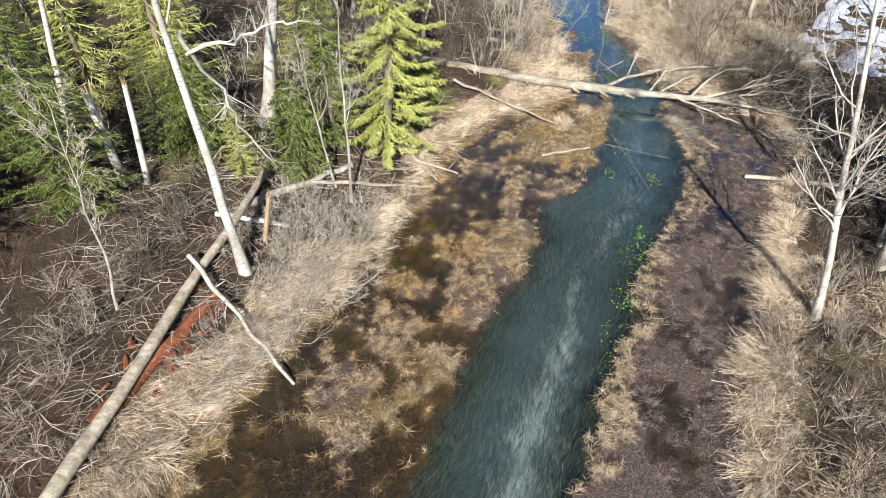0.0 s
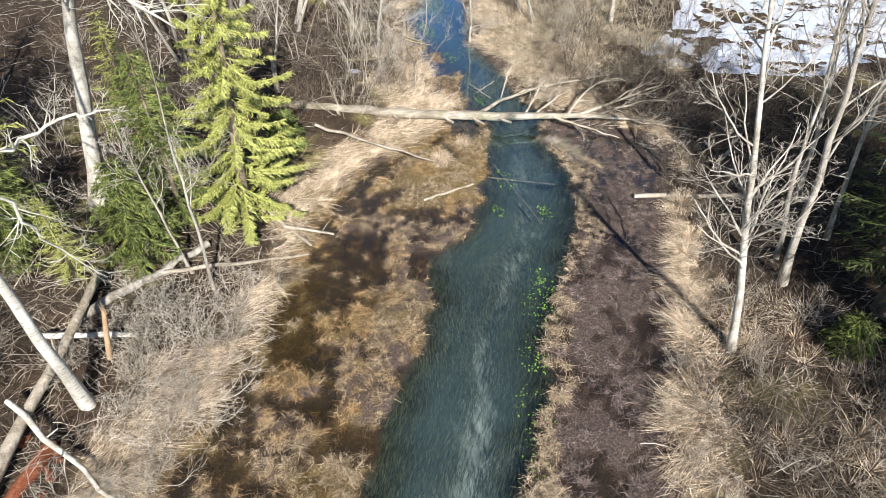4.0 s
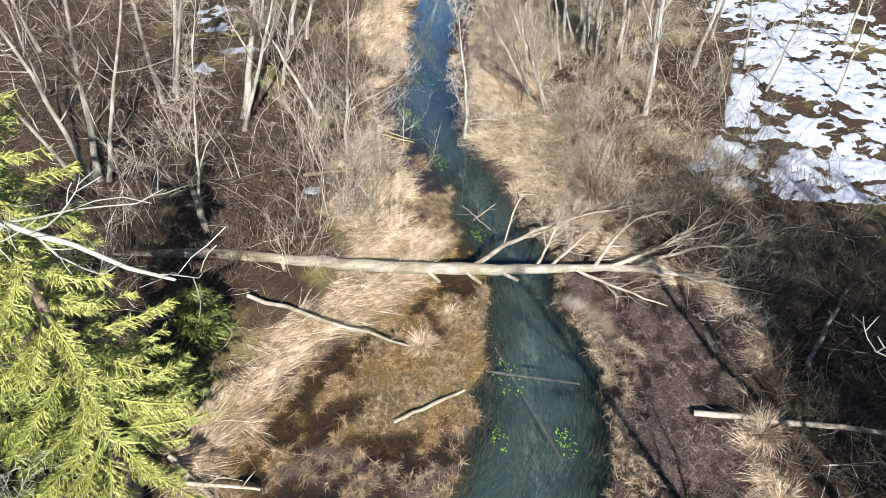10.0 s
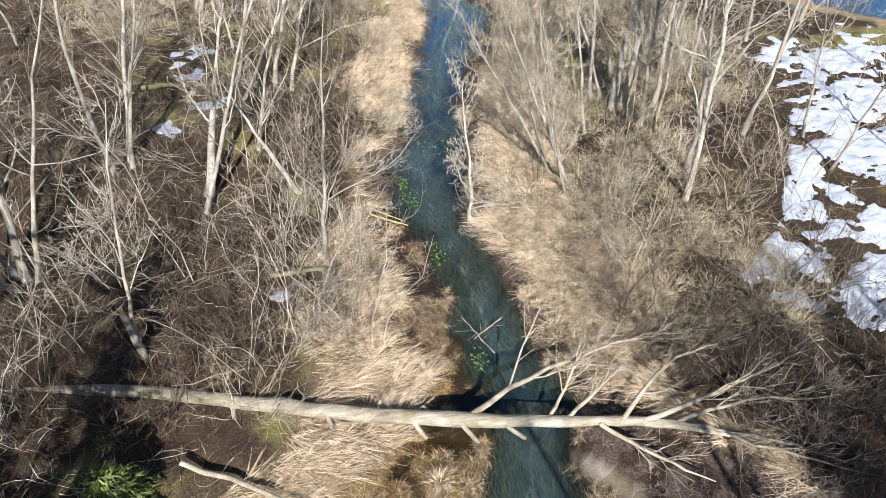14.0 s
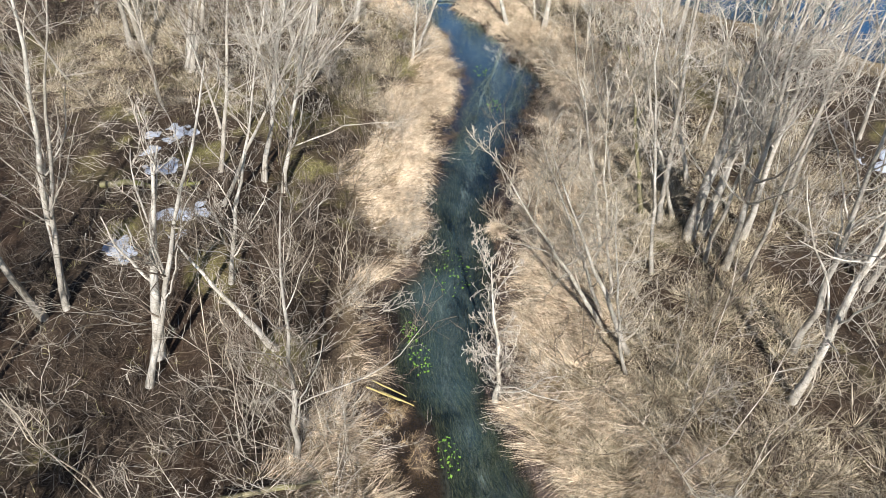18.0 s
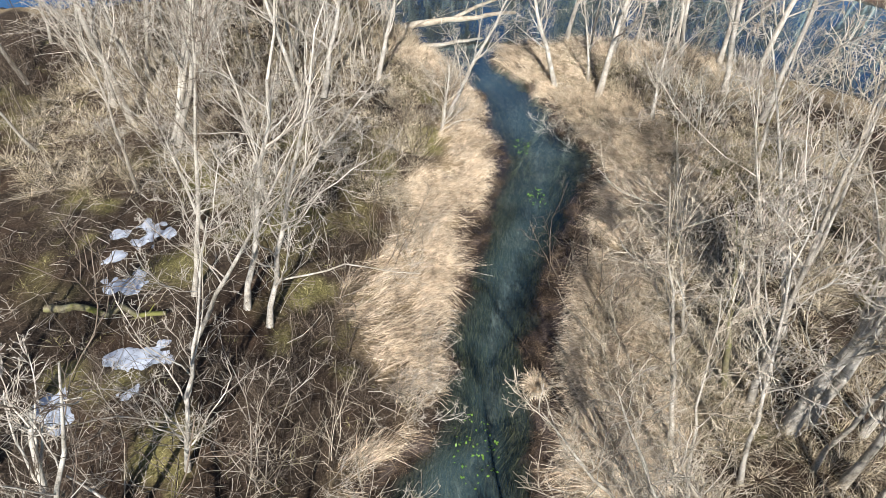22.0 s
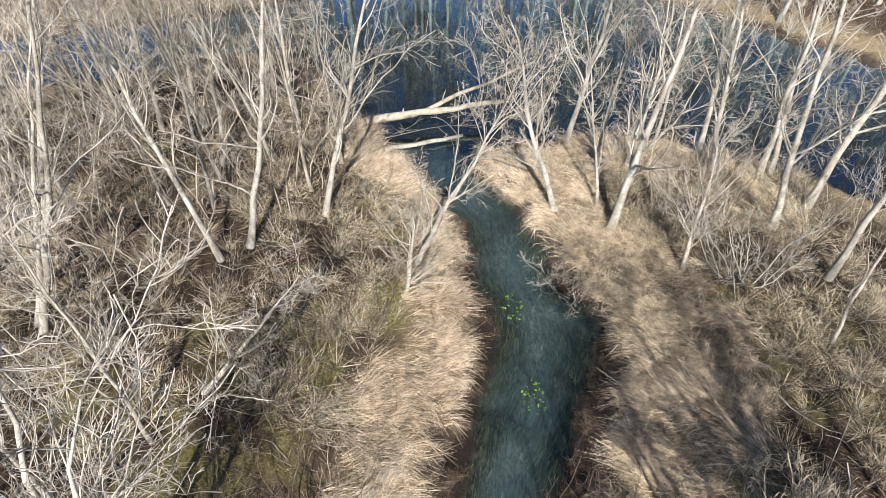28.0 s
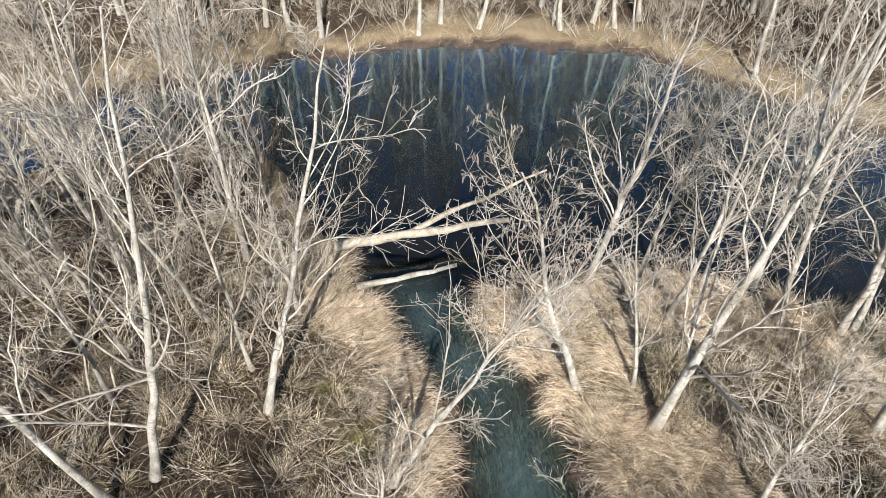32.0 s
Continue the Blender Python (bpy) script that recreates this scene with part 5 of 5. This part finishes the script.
FAR = [bare_tree(2.0, 69.0, 0.03, 10.5, 0.24, 414, BARK, TWIG_BROWN, 10, 0.2, 0.34, "far_tree", "tall bare tree in the wood beyond the river", twigs=4, fine=1, group="far trees", far=True),
       bare_tree(14.0, 70.0, -0.04, 10.5, 0.22, 415, BARK_PALE, TWIG_WARM, 12, 0.2, 0.34, "far_tree", "tall bare tree in the wood beyond the river", twigs=4, fine=1, group="far trees", far=True)]
plant([BUSHES[4]], ((6.1, 34.6), (6.2, 35.4), (6.3, 36.2), (5.7, 35.0), (4.9, 32.6), (11.3, 44.9), (10.8, 45.8), (8.2, 30.2), (8.0, 29.2), (7.2, 45.6), (3.4, 28.9), (4.2, 29.6), (12.6, 20.0), (13.4, 21.2), (12.3, 21.9), (14.4, 21.9)), 0.6, 0.95, 12)
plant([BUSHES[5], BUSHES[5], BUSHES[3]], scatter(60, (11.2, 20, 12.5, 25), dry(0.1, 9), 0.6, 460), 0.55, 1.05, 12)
plant([BUSHES[0], BUSHES[3]], ((11.2, 22.9), (12.4, 22.6), (13.6, 20.4), (14.6, 20.9), (11.6, 24.0), (13.0, 24.2), (15.2, 22.4), (-3.2, 24.6), (-2.2, 25.4), (-1.6, 24.0), (-3.8, 25.8), (-0.4, 24.9), (0.6, 25.4), (-2.8, 24.2), (-4.4, 24.9), (-3.6, 23.8), (-1.0, 23.4), (14.8, 18.6), (13.8, 19.4), (12.9, 18.2), (15.4, 20.2), (13.0, 17.0)), 0.6, 1.0, 10)
plant([STEMS[0], STEMS[2]], scatter(22, (-13, -2.5, 17, 25), dry(0.8, 14), 0.9, 456), 0.6, 1.0, 9)
plant(STEMS, scatter(18, (9.5, 17, 24, 38.5), dry(0.9, 9), 1.2, 451), 0.7, 1.15, 7)
plant([STEMS[1], STEMS[0]], scatter(14, (2.0, 5.4, 24.6, 31.0), dry(0.5, 5), 0.6, 458), 0.6, 0.95, 6)
plant(STEMS, scatter(16, (-4, 6, 24, 33), dry(1.2, 12), 1.1, 452), 0.6, 1.0, 7)
plant([STEMS[2]], scatter(16, (-8, 6, 33, 51), dry(1.2, 12), 1.1, 455), 0.6, 1.0, 7)
plant(STEMS, scatter(34, (-6, 5, 46, 58), dry(0.3, 12), 0.8, 453), 0.9, 1.4, 6)
plant(STEMS, scatter(10, (13, 19, 45, 52), dry(0.2, 6), 0.9, 454), 0.5, 0.9, 7)
plant(LIGHT, scatter(5, (-12, -3, 40, 48), dry(5.0, 18), 1.9, 441), 0.75, 1.15, 5)
plant(LIGHT, scatter(26, (-8, 4.5, 47, 58), dry(0.5, 18), 1.0, 444), 0.75, 1.1, 6)
plant(LIGHT, scatter(14, (12.5, 24, 27, 48), dry(3.5, 14), 1.8, 442), 0.75, 1.1, 5)
plant(FAR, scatter(84, (-8, 26, 65.3, 75), dry(0.6, 14), 0.9, 447), 0.85, 1.12, 4)
plant(FAR, scatter(60, (19, 44, 48, 74), dry(0.6, 16), 1.1, 459), 0.8, 1.1, 4)
plant(LIGHT, scatter(30, (-8, 28, 58, 74), dry(0.5, 14), 1.6, 443), 0.7, 1.0, 5)
for k, ob in enumerate(STEMS):
    ob.location = ((2.6, 25.6), (11.4, 26.0), (9.9, 38.5))[k] + (0.0,)
    ob.location.z = float(relief(ob.location.x, ob.location.y)) - 0.03
for k, ob in enumerate(BUSHES):
    ob.matrix_basis = pose(*((-3.4, 26.4), (4.2, 33.0), (10.6, 27.0), (-2.6, 21.5), (-3.0, 12.4), (12.0, 8.4))[k], 0) @ Matrix.Translation((0, 0, 0.2))
    ob.location.z = float(relief(ob.location.x, ob.location.y)) - 0.03


# ---- grass, reeds, marsh stems, sticks ----
def blades(name, x, y, z, az, tilt, length, width, mat, label, category, droop=0.3, short=False):
    """Many narrow blades in one mesh: each is a tapering strip that starts at its place and bows over."""
    n = len(x)
    g = np.random.default_rng(n)
    base = np.stack([x, y, z], 1)
    d = np.stack([np.cos(az) * np.cos(tilt), np.sin(az) * np.cos(tilt), np.sin(tilt)], 1)
    side = unit(np.cross(d, g.normal(size=(n, 3)) * 0.5 + [0, 0, 1]))
    L = length[:, None]
    p1 = base + d * L * 0.5
    p2 = base + d * L - np.array([0, 0, 1]) * L * droop * np.cos(tilt)[:, None] * 0.5 + g.normal(size=(n, 3)) * 0.03
    w = width[:, None] * side * 0.5
    v = np.stack([base - w, base + w, p1 - w * 0.9, p1 + w * 0.9, p2 - w * 0.25, p2 + w * 0.25], 1).reshape(-1, 3)
    i = np.arange(n)[:, None] * 6
    f = np.stack([i + [0, 1, 3, 2], i + [2, 3, 5, 4]], 1).reshape(-1, 4)
    if short:
        v = np.stack([base - w, base + w, p2 + w * 0.3, p2 - w * 0.3], 1).reshape(-1, 3)
        f = np.arange(n * 4).reshape(-1, 4)
    return tagged(new(name, mesh_of(name, v, f, mat)), label, category, kind="stuff")


def spread_over(n, box, seed):
    g = np.random.default_rng(seed)
    return g.uniform(box[0], box[1], n), g.uniform(box[2], box[3], n), g


def tussocks(n, box, seed, gap, tight):
    """Places in clumps: x, y, the clump's own random number (0 to 1), and the generator."""
    g = np.random.default_rng(seed)
    m = max(8, int((box[1] - box[0]) * (box[3] - box[2]) / gap ** 2))
    cx, cy, cr = g.uniform(box[0], box[1], m), g.uniform(box[2], box[3], m), g.uniform(0, 1, m)
    k = g.integers(0, m, n)
    a, r = g.uniform(0, 6.283, n), np.abs(g.normal(0, tight, n)) * (0.6 + 0.8 * cr[k])
    return cx[k] + np.cos(a) * r, cy[k] + np.sin(a) * r, cr[k], a, g


def dry_reeds(label, box, n, seed, left):
    x, y, own, a, g = tussocks(n, box, seed, 0.30, 0.14)
    reed, side = sample(x, y, "reed", "left")
    ok = (own * 0.75 + 0.25 * g.uniform(0, 1, n) < reed) & ((side > 0.5) == left)
    x, y, own, a = x[ok], y[ok], own[ok], a[ok]
    k = len(x)
    lie = 0.0 if left else np.pi
    az = lie + 1.2 * fbm(x, y, 1.3, 81) + 1.2 * (own * 7 % 1 - 0.5) + 0.25 * np.sin(a - lie) + g.normal(0, 0.2, k)
    tilt = np.abs(g.normal(0.22, 0.25, k)) + 0.35 * (own * 13 % 1)
    blades("dry_reeds", x, y, sample(x, y, "z") + g.uniform(-0.03, 0.10, k), az, tilt, g.uniform(0.3, 0.95, k), g.uniform(0.0055, 0.0115, k), REED, label, "dry grass", 0.5, True)


dry_reeds("flattened straw-coloured dry reeds along the creek bank", (-9, 9.5, 4, 53), 520000, 501, True)
dry_reeds("flattened straw-coloured dry reeds along the creek bank", (6, 18, 4, 53), 480000, 502, False)


def dead_grass(label, box, n, seed, lo, hi):
    x, y, own, a, g = tussocks(n, box, seed, 0.35, 0.15)
    away, snow = sample(x, y, "away", "snow")
    ok = (away > 0.2) & (snow < 0.05) & (own < (lo + (hi - lo) * step(-0.3, 0.5, fbm(x, y, 2.0, 82))) * np.where((sample(x, y, "left") > 0.5) & (y < 42), 0.6, 1.0))
    x, y, own, a = x[ok], y[ok], own[ok], a[ok]
    k = len(x)
    blades("dead_grass", x, y, sample(x, y, "z") - 0.02, a + g.normal(0, 0.7, k), np.abs(g.normal(0.40, 0.35, k)), g.uniform(0.2, 0.6, k) * (0.6 + 0.6 * own), g.uniform(0.008, 0.015, k), GRASS_DULL, label, "dry grass", 0.5, True)


dead_grass("dull brown dead grass on the forest floor", (-14, 24, 5, 53), 250000, 511, 0.35, 1.0)
dead_grass("dull brown dead grass on the far bank", (-8, 28, 57, 74), 40000, 512, 0.5, 1.0)


def far_straw(label, box, n, seed, mat=None):
    x, y, own, a, g = tussocks(n, box, seed, 0.4, 0.16)
    ok = (sample(x, y, "away") > 0.1) & (own < 0.35 + 0.65 * step(-0.3, 0.4, fbm(x, y, 2.5, 84)))
    x, y, own, a = x[ok], y[ok], own[ok], a[ok]
    k = len(x)
    blades("dry_reeds", x, y, sample(x, y, "z") - 0.02, a + g.normal(0, 0.6, k), np.abs(g.normal(0.5, 0.4, k)), g.uniform(0.25, 0.7, k), g.uniform(0.006, 0.013, k), mat or STRAW, label, "dry grass", 0.5, True)


far_straw("yellow-green straw grass on the far river bank", (-12, 30, 57, 74), 60000, 514)
far_straw("tan and olive straw grass under the alders", (-6, 6.5, 41, 53), 130000, 515)
far_straw("tan and olive straw grass under the alders", (10.5, 19, 33, 51), 190000, 516)
far_straw("tan dry grass tangled through the thicket", (8.5, 15, 23.5, 38), 110000, 519)
far_straw("tan dry grass under the bare brush", (6, 12, 4, 12), 22000, 520, REED)


def bank_sedge(label, left, y0, y1, n, seed):
    g = np.random.default_rng(seed)
    y = g.uniform(y0, y1, n)
    out = g.uniform(0.0, 0.8, n)
    x = along(MARSH_L, y) - out if left else along(MARSH_R, y) + out
    k = step(-0.4, 0.4, fbm(x, y, 0.8, 85)) > g.uniform(0, 1, n)
    x, y = x[k], y[k]
    n = len(x)
    az = (0.0 if left else np.pi) + 1.2 * fbm(x, y, 0.6, 88) + g.normal(0, 0.45, n)
    blades("overhanging_sedge", x, y, np.maximum(sample(x, y, "z"), 0.0), az, g.uniform(0.2, 0.9, n), g.uniform(0.3, 0.75, n), g.uniform(0.006, 0.011, n), REED, label, "sedge", 1.1)


bank_sedge("arching tan sedge hanging over the water's edge", True, 33.5, 51, 14000, 517)
bank_sedge("arching tan sedge hanging over the water's edge", False, 32, 50.5, 14000, 518)


def new_grass(label, box, n, seed):
    x, y, own, a, g = tussocks(n, box, seed, 0.3, 0.12)
    away, moss, snow = sample(x, y, "away", "moss", "snow")
    ok = (away > 0.3) & (own < np.maximum(moss, 0.08)) & (snow < 0.0)
    x, y, a = x[ok], y[ok], a[ok]
    k = len(x)
    blades("new_grass", x, y, sample(x, y, "z") - 0.02, a + g.normal(0, 0.8, k), np.abs(g.normal(0.5, 0.4, k)), g.uniform(0.12, 0.35, k), g.uniform(0.007, 0.013, k), FRESH, label, "grass", 0.5, True)


new_grass("olive green new grass and moss between the trees", (-8, 20, 22, 53), 190000, 513)


def marsh_mats(label, box, n, seed, mat, side=None):
    """Drowned stems in tangled mats: dense where the mud stands out of the water, few between."""
    x, y, own, a, g = tussocks(n, box, seed, 0.22, 0.09)
    ms, cr, left, h = sample(x, y, "ms", "cr", "left", "z")
    left = left > 0.5
    lump = fbm(x, y, 0.55, 87, 3)
    ok = (ms > -0.1) & (cr < 0.05) & (h > -0.12) & (sandbar(x, y) < 0.4)
    ok &= own < np.where(left, 0.04 + 0.96 * step(-0.045, 0.02, h), 0.25 + 0.6 * step(-0.3, 0.5, lump))
    rise = np.where(left, 0.06 * step(-0.2, 0.5, lump), 0.035 * step(0, 0.6, lump))
    if side == "fringe":
        ok = (ms > -0.1) & (cr < 0.12) & ~left & (cr > -0.42 + 0.75 * fbm(x, y, 0.9, 86)) & (sandbar(x, y) < 0.4)
        rise = 0.03 + 0.09 * own
    elif side == "pool":
        ok = (ms > 0.2) & (cr < -0.1) & left & (h < -0.015) & (own < 0.55)
        rise = -0.03 - 0.04 * own
    elif side:
        ok &= left == (side == "left")
    x, y, h, own, a, rise = (q[ok] for q in (x, y, h, own, a, rise))
    k = len(x)
    blades("marsh_stems", x, y, np.maximum(h, -0.012) + g.uniform(0, 0.03, k) + rise, a + 1.4 * own * 6 + g.normal(0, 0.8, k), np.abs(g.normal(0.2, 0.28, k)), g.uniform(0.07, 0.25, k), g.uniform(0.005, 0.011, k), mat, label, "marsh plants", 0.5, True)


marsh_mats("tangled brown marsh stems standing in shallow water", (-7.5, 7.5, 4, 31), 560000, 521, MAT, "left")
marsh_mats("dark golden stems lying under shallow brown water", (-7.5, 6, 4, 23), 260000, 525, MAT_SUNK, "pool")
marsh_mats("purple-brown dead stems in the flooded marsh", (1, 13, 4, 31), 300000, 522, MAT_PURPLE, "right")
marsh_mats("beige fringe of dead stems along the channel", (1, 13, 4, 26), 330000, 523, MAT_TAN, "fringe")
marsh_mats("dark brown drowned stems along the creek edge", (4, 13, 31, 51), 300000, 524, MAT_DARK)


def water_weed(label, y0, y1, n, seed):
    """Dark strands on the bed, combed by the current; few on the pale silt of the main run."""
    g = np.random.default_rng(seed)
    y = g.uniform(y0, y1, n)
    l, r = along(CREEK_L, y), along(CREEK_R, y)
    across = g.uniform(0, 1, n)
    x = l + (r - l) * across
    run = np.interp(y, (4, 10, 16, 22, 50), (0.66, 0.62, 0.55, 0.5, 0.5)) + 0.12 * fbm(x, y, 2.2, 91)
    clear = np.exp(-((across - run) / np.interp(y, (4, 12, 20, 50), (0.16, 0.14, 0.10, 0.14))) ** 2)
    ok = (g.uniform(0, 1, n) < (1.05 - clear) * (0.25 + 0.75 * step(-0.2, 0.25, fbm(x, y, 0.9, 92)))) & (sample(x, y, "cr") > 0.1)
    x, y = x[ok], y[ok]
    k = len(x)
    c = (along(CREEK_L, y) + along(CREEK_R, y)) / 2
    c2 = (along(CREEK_L, y - 0.8) + along(CREEK_R, y - 0.8)) / 2
    az = np.arctan2(-0.8, c2 - c) + g.normal(0, 0.16, k) + 0.3 * fbm(x, y, 1.2, 93)
    z = np.maximum(sample(x, y, "z"), -0.42) + g.uniform(0.0, 0.12, k)
    blades("water_weed", x, y, np.minimum(z, -0.05), az, np.abs(g.normal(0.05, 0.06, k)), g.uniform(0.12, 0.42, k), g.uniform(0.008, 0.02, k), WEED, label, "water plants", 0.2, True)


water_weed("dark green weed combed by the current under clear water", 4, 22.5, 70000, 571)
water_weed("dark green weed combed by the current under clear water", 22.5, 51, 36000, 572)


def sticks(label, box, n, seed, mat):
    x, y, g = spread_over(n, box, seed)
    away, snow = sample(x, y, "away", "snow")
    ok = (away > 0.1) & (snow < 0.1)
    x, y = x[ok], y[ok]
    k = len(x)
    az, L = g.uniform(0, 6.283, k), g.uniform(0.3, 1.6, k)
    t = np.linspace(-0.5, 0.5, 5)
    bow = g.normal(0, 0.18, k) * L
    P = np.empty((k, 5, 3))
    P[:, :, 0] = x[:, None] + np.cos(az)[:, None] * L[:, None] * t - np.sin(az)[:, None] * bow[:, None] * (1 - 4 * t ** 2)
    P[:, :, 1] = y[:, None] + np.sin(az)[:, None] * L[:, None] * t + np.cos(az)[:, None] * bow[:, None] * (1 - 4 * t ** 2)
    P[:, :, 2] = (sample(x, y, "z") + g.uniform(0.03, 0.18, k))[:, None] + g.normal(0, 0.12, k)[:, None] * L[:, None] * t
    P[:, 1:4] += g.normal(size=(k, 3, 3)) * 0.03
    R = g.uniform(0.003, 0.009, k)[:, None] * np.array([1.0, 0.95, 0.85, 0.7, 0.45])
    ob = new("fallen_twigs", mesh_of("fallen_twigs", *tubes(P, R, 3), mat))
    return tagged(ob, label, "twigs", kind="stuff")


sticks("pale fallen twigs scattered over the litter", (-14, 24, 4, 53), 4500, 531, TWIG)
sticks("pale dead twigs strewn over the wooded slope", (-10, 0, 5, 20), 2200, 533, TWIG_WARM)
sticks("brown fallen twigs scattered over the litter", (-10, 18, 4, 53), 6000, 532, TWIG_BROWN)


def tuft(x, y, n, tall, seed, label, mat=None):
    g = np.random.default_rng(seed)
    a, r = g.uniform(0, 6.283, n), np.abs(g.normal(0, 0.16, n)) * tall
    px, py = x + np.cos(a) * r, y + np.sin(a) * r
    ob = blades("grass_tuft", px, py, np.maximum(relief(px, py), 0) - 0.02, a + g.normal(0, 0.5, n), g.uniform(0.25, 1.3, n), tall * g.uniform(0.6, 1.1, n), g.uniform(0.006, 0.013, n), mat or REED, label, "grass tuft", 0.9)
    return tagged(ob, group="grass tufts")


for k, (tx, ty, tn, th) in enumerate(((11.35, 16.7, 700, 0.75), (10.4, 14.6, 450, 0.7), (10.9, 15.3, 300, 0.6), (4.45, 20.75, 600, 0.6), (8.72, 35.3, 700, 0.5), (9.9, 13.4, 300, 0.6), (5.4, 21.6, 300, 0.4), (8.6, 26.3, 260, 0.5))):
    tuft(tx, ty, tn, th, 541 + k, "straw-coloured dry sedge tuft at the water's edge")


def leaves(x, y, n, r, seed, label):
    g = np.random.default_rng(seed)
    a, q = g.uniform(0, 6.283, n), r * np.sqrt(g.uniform(0, 1, n))
    c = np.stack([x + np.cos(a) * q * 0.55, y + np.sin(a) * q, g.uniform(0.0, 0.05, n)], 1)
    s, th = g.uniform(0.018, 0.04, n), g.uniform(0, 6.283, n)
    u = np.stack([np.cos(th), np.sin(th), g.normal(0, 0.25, n)], 1) * s[:, None]
    w = np.stack([-np.sin(th), np.cos(th), g.normal(0, 0.25, n)], 1) * s[:, None] * 0.7
    v = np.stack([c - u, c - w, c + u * 1.2, c + w], 1).reshape(-1, 3)
    ob = new("water_plant", mesh_of("water_plant", v, np.arange(n * 4).reshape(-1, 4), LILY))
    return tagged(ob, label, "water plant", "water plants", "stuff")


for k, (lx, ly, ln, lr) in enumerate(((5.0, 12.2, 60, 0.7), (5.6, 13.6, 70, 0.8), (6.0, 14.6, 60, 0.6), (4.5, 10.6, 40, 0.8), (5.7, 17.9, 30, 0.35), (7.1, 17.5, 45, 0.4), (4.2, 9.4, 30, 0.6),
                                      (6.9, 24.6, 40, 0.4), (6.5, 28.4, 35, 0.5), (7.2, 33.8, 60, 0.9), (6.1, 31.0, 40, 0.5), (5.9, 31.8, 40, 0.4), (9.7, 42.0, 40, 0.5), (6.3, 19.4, 40, 0.6), (9.6, 44.6, 30, 0.5))):
    leaves(lx, ly, ln, lr, 561 + k, "fresh green water plant leaves at the creek surface")
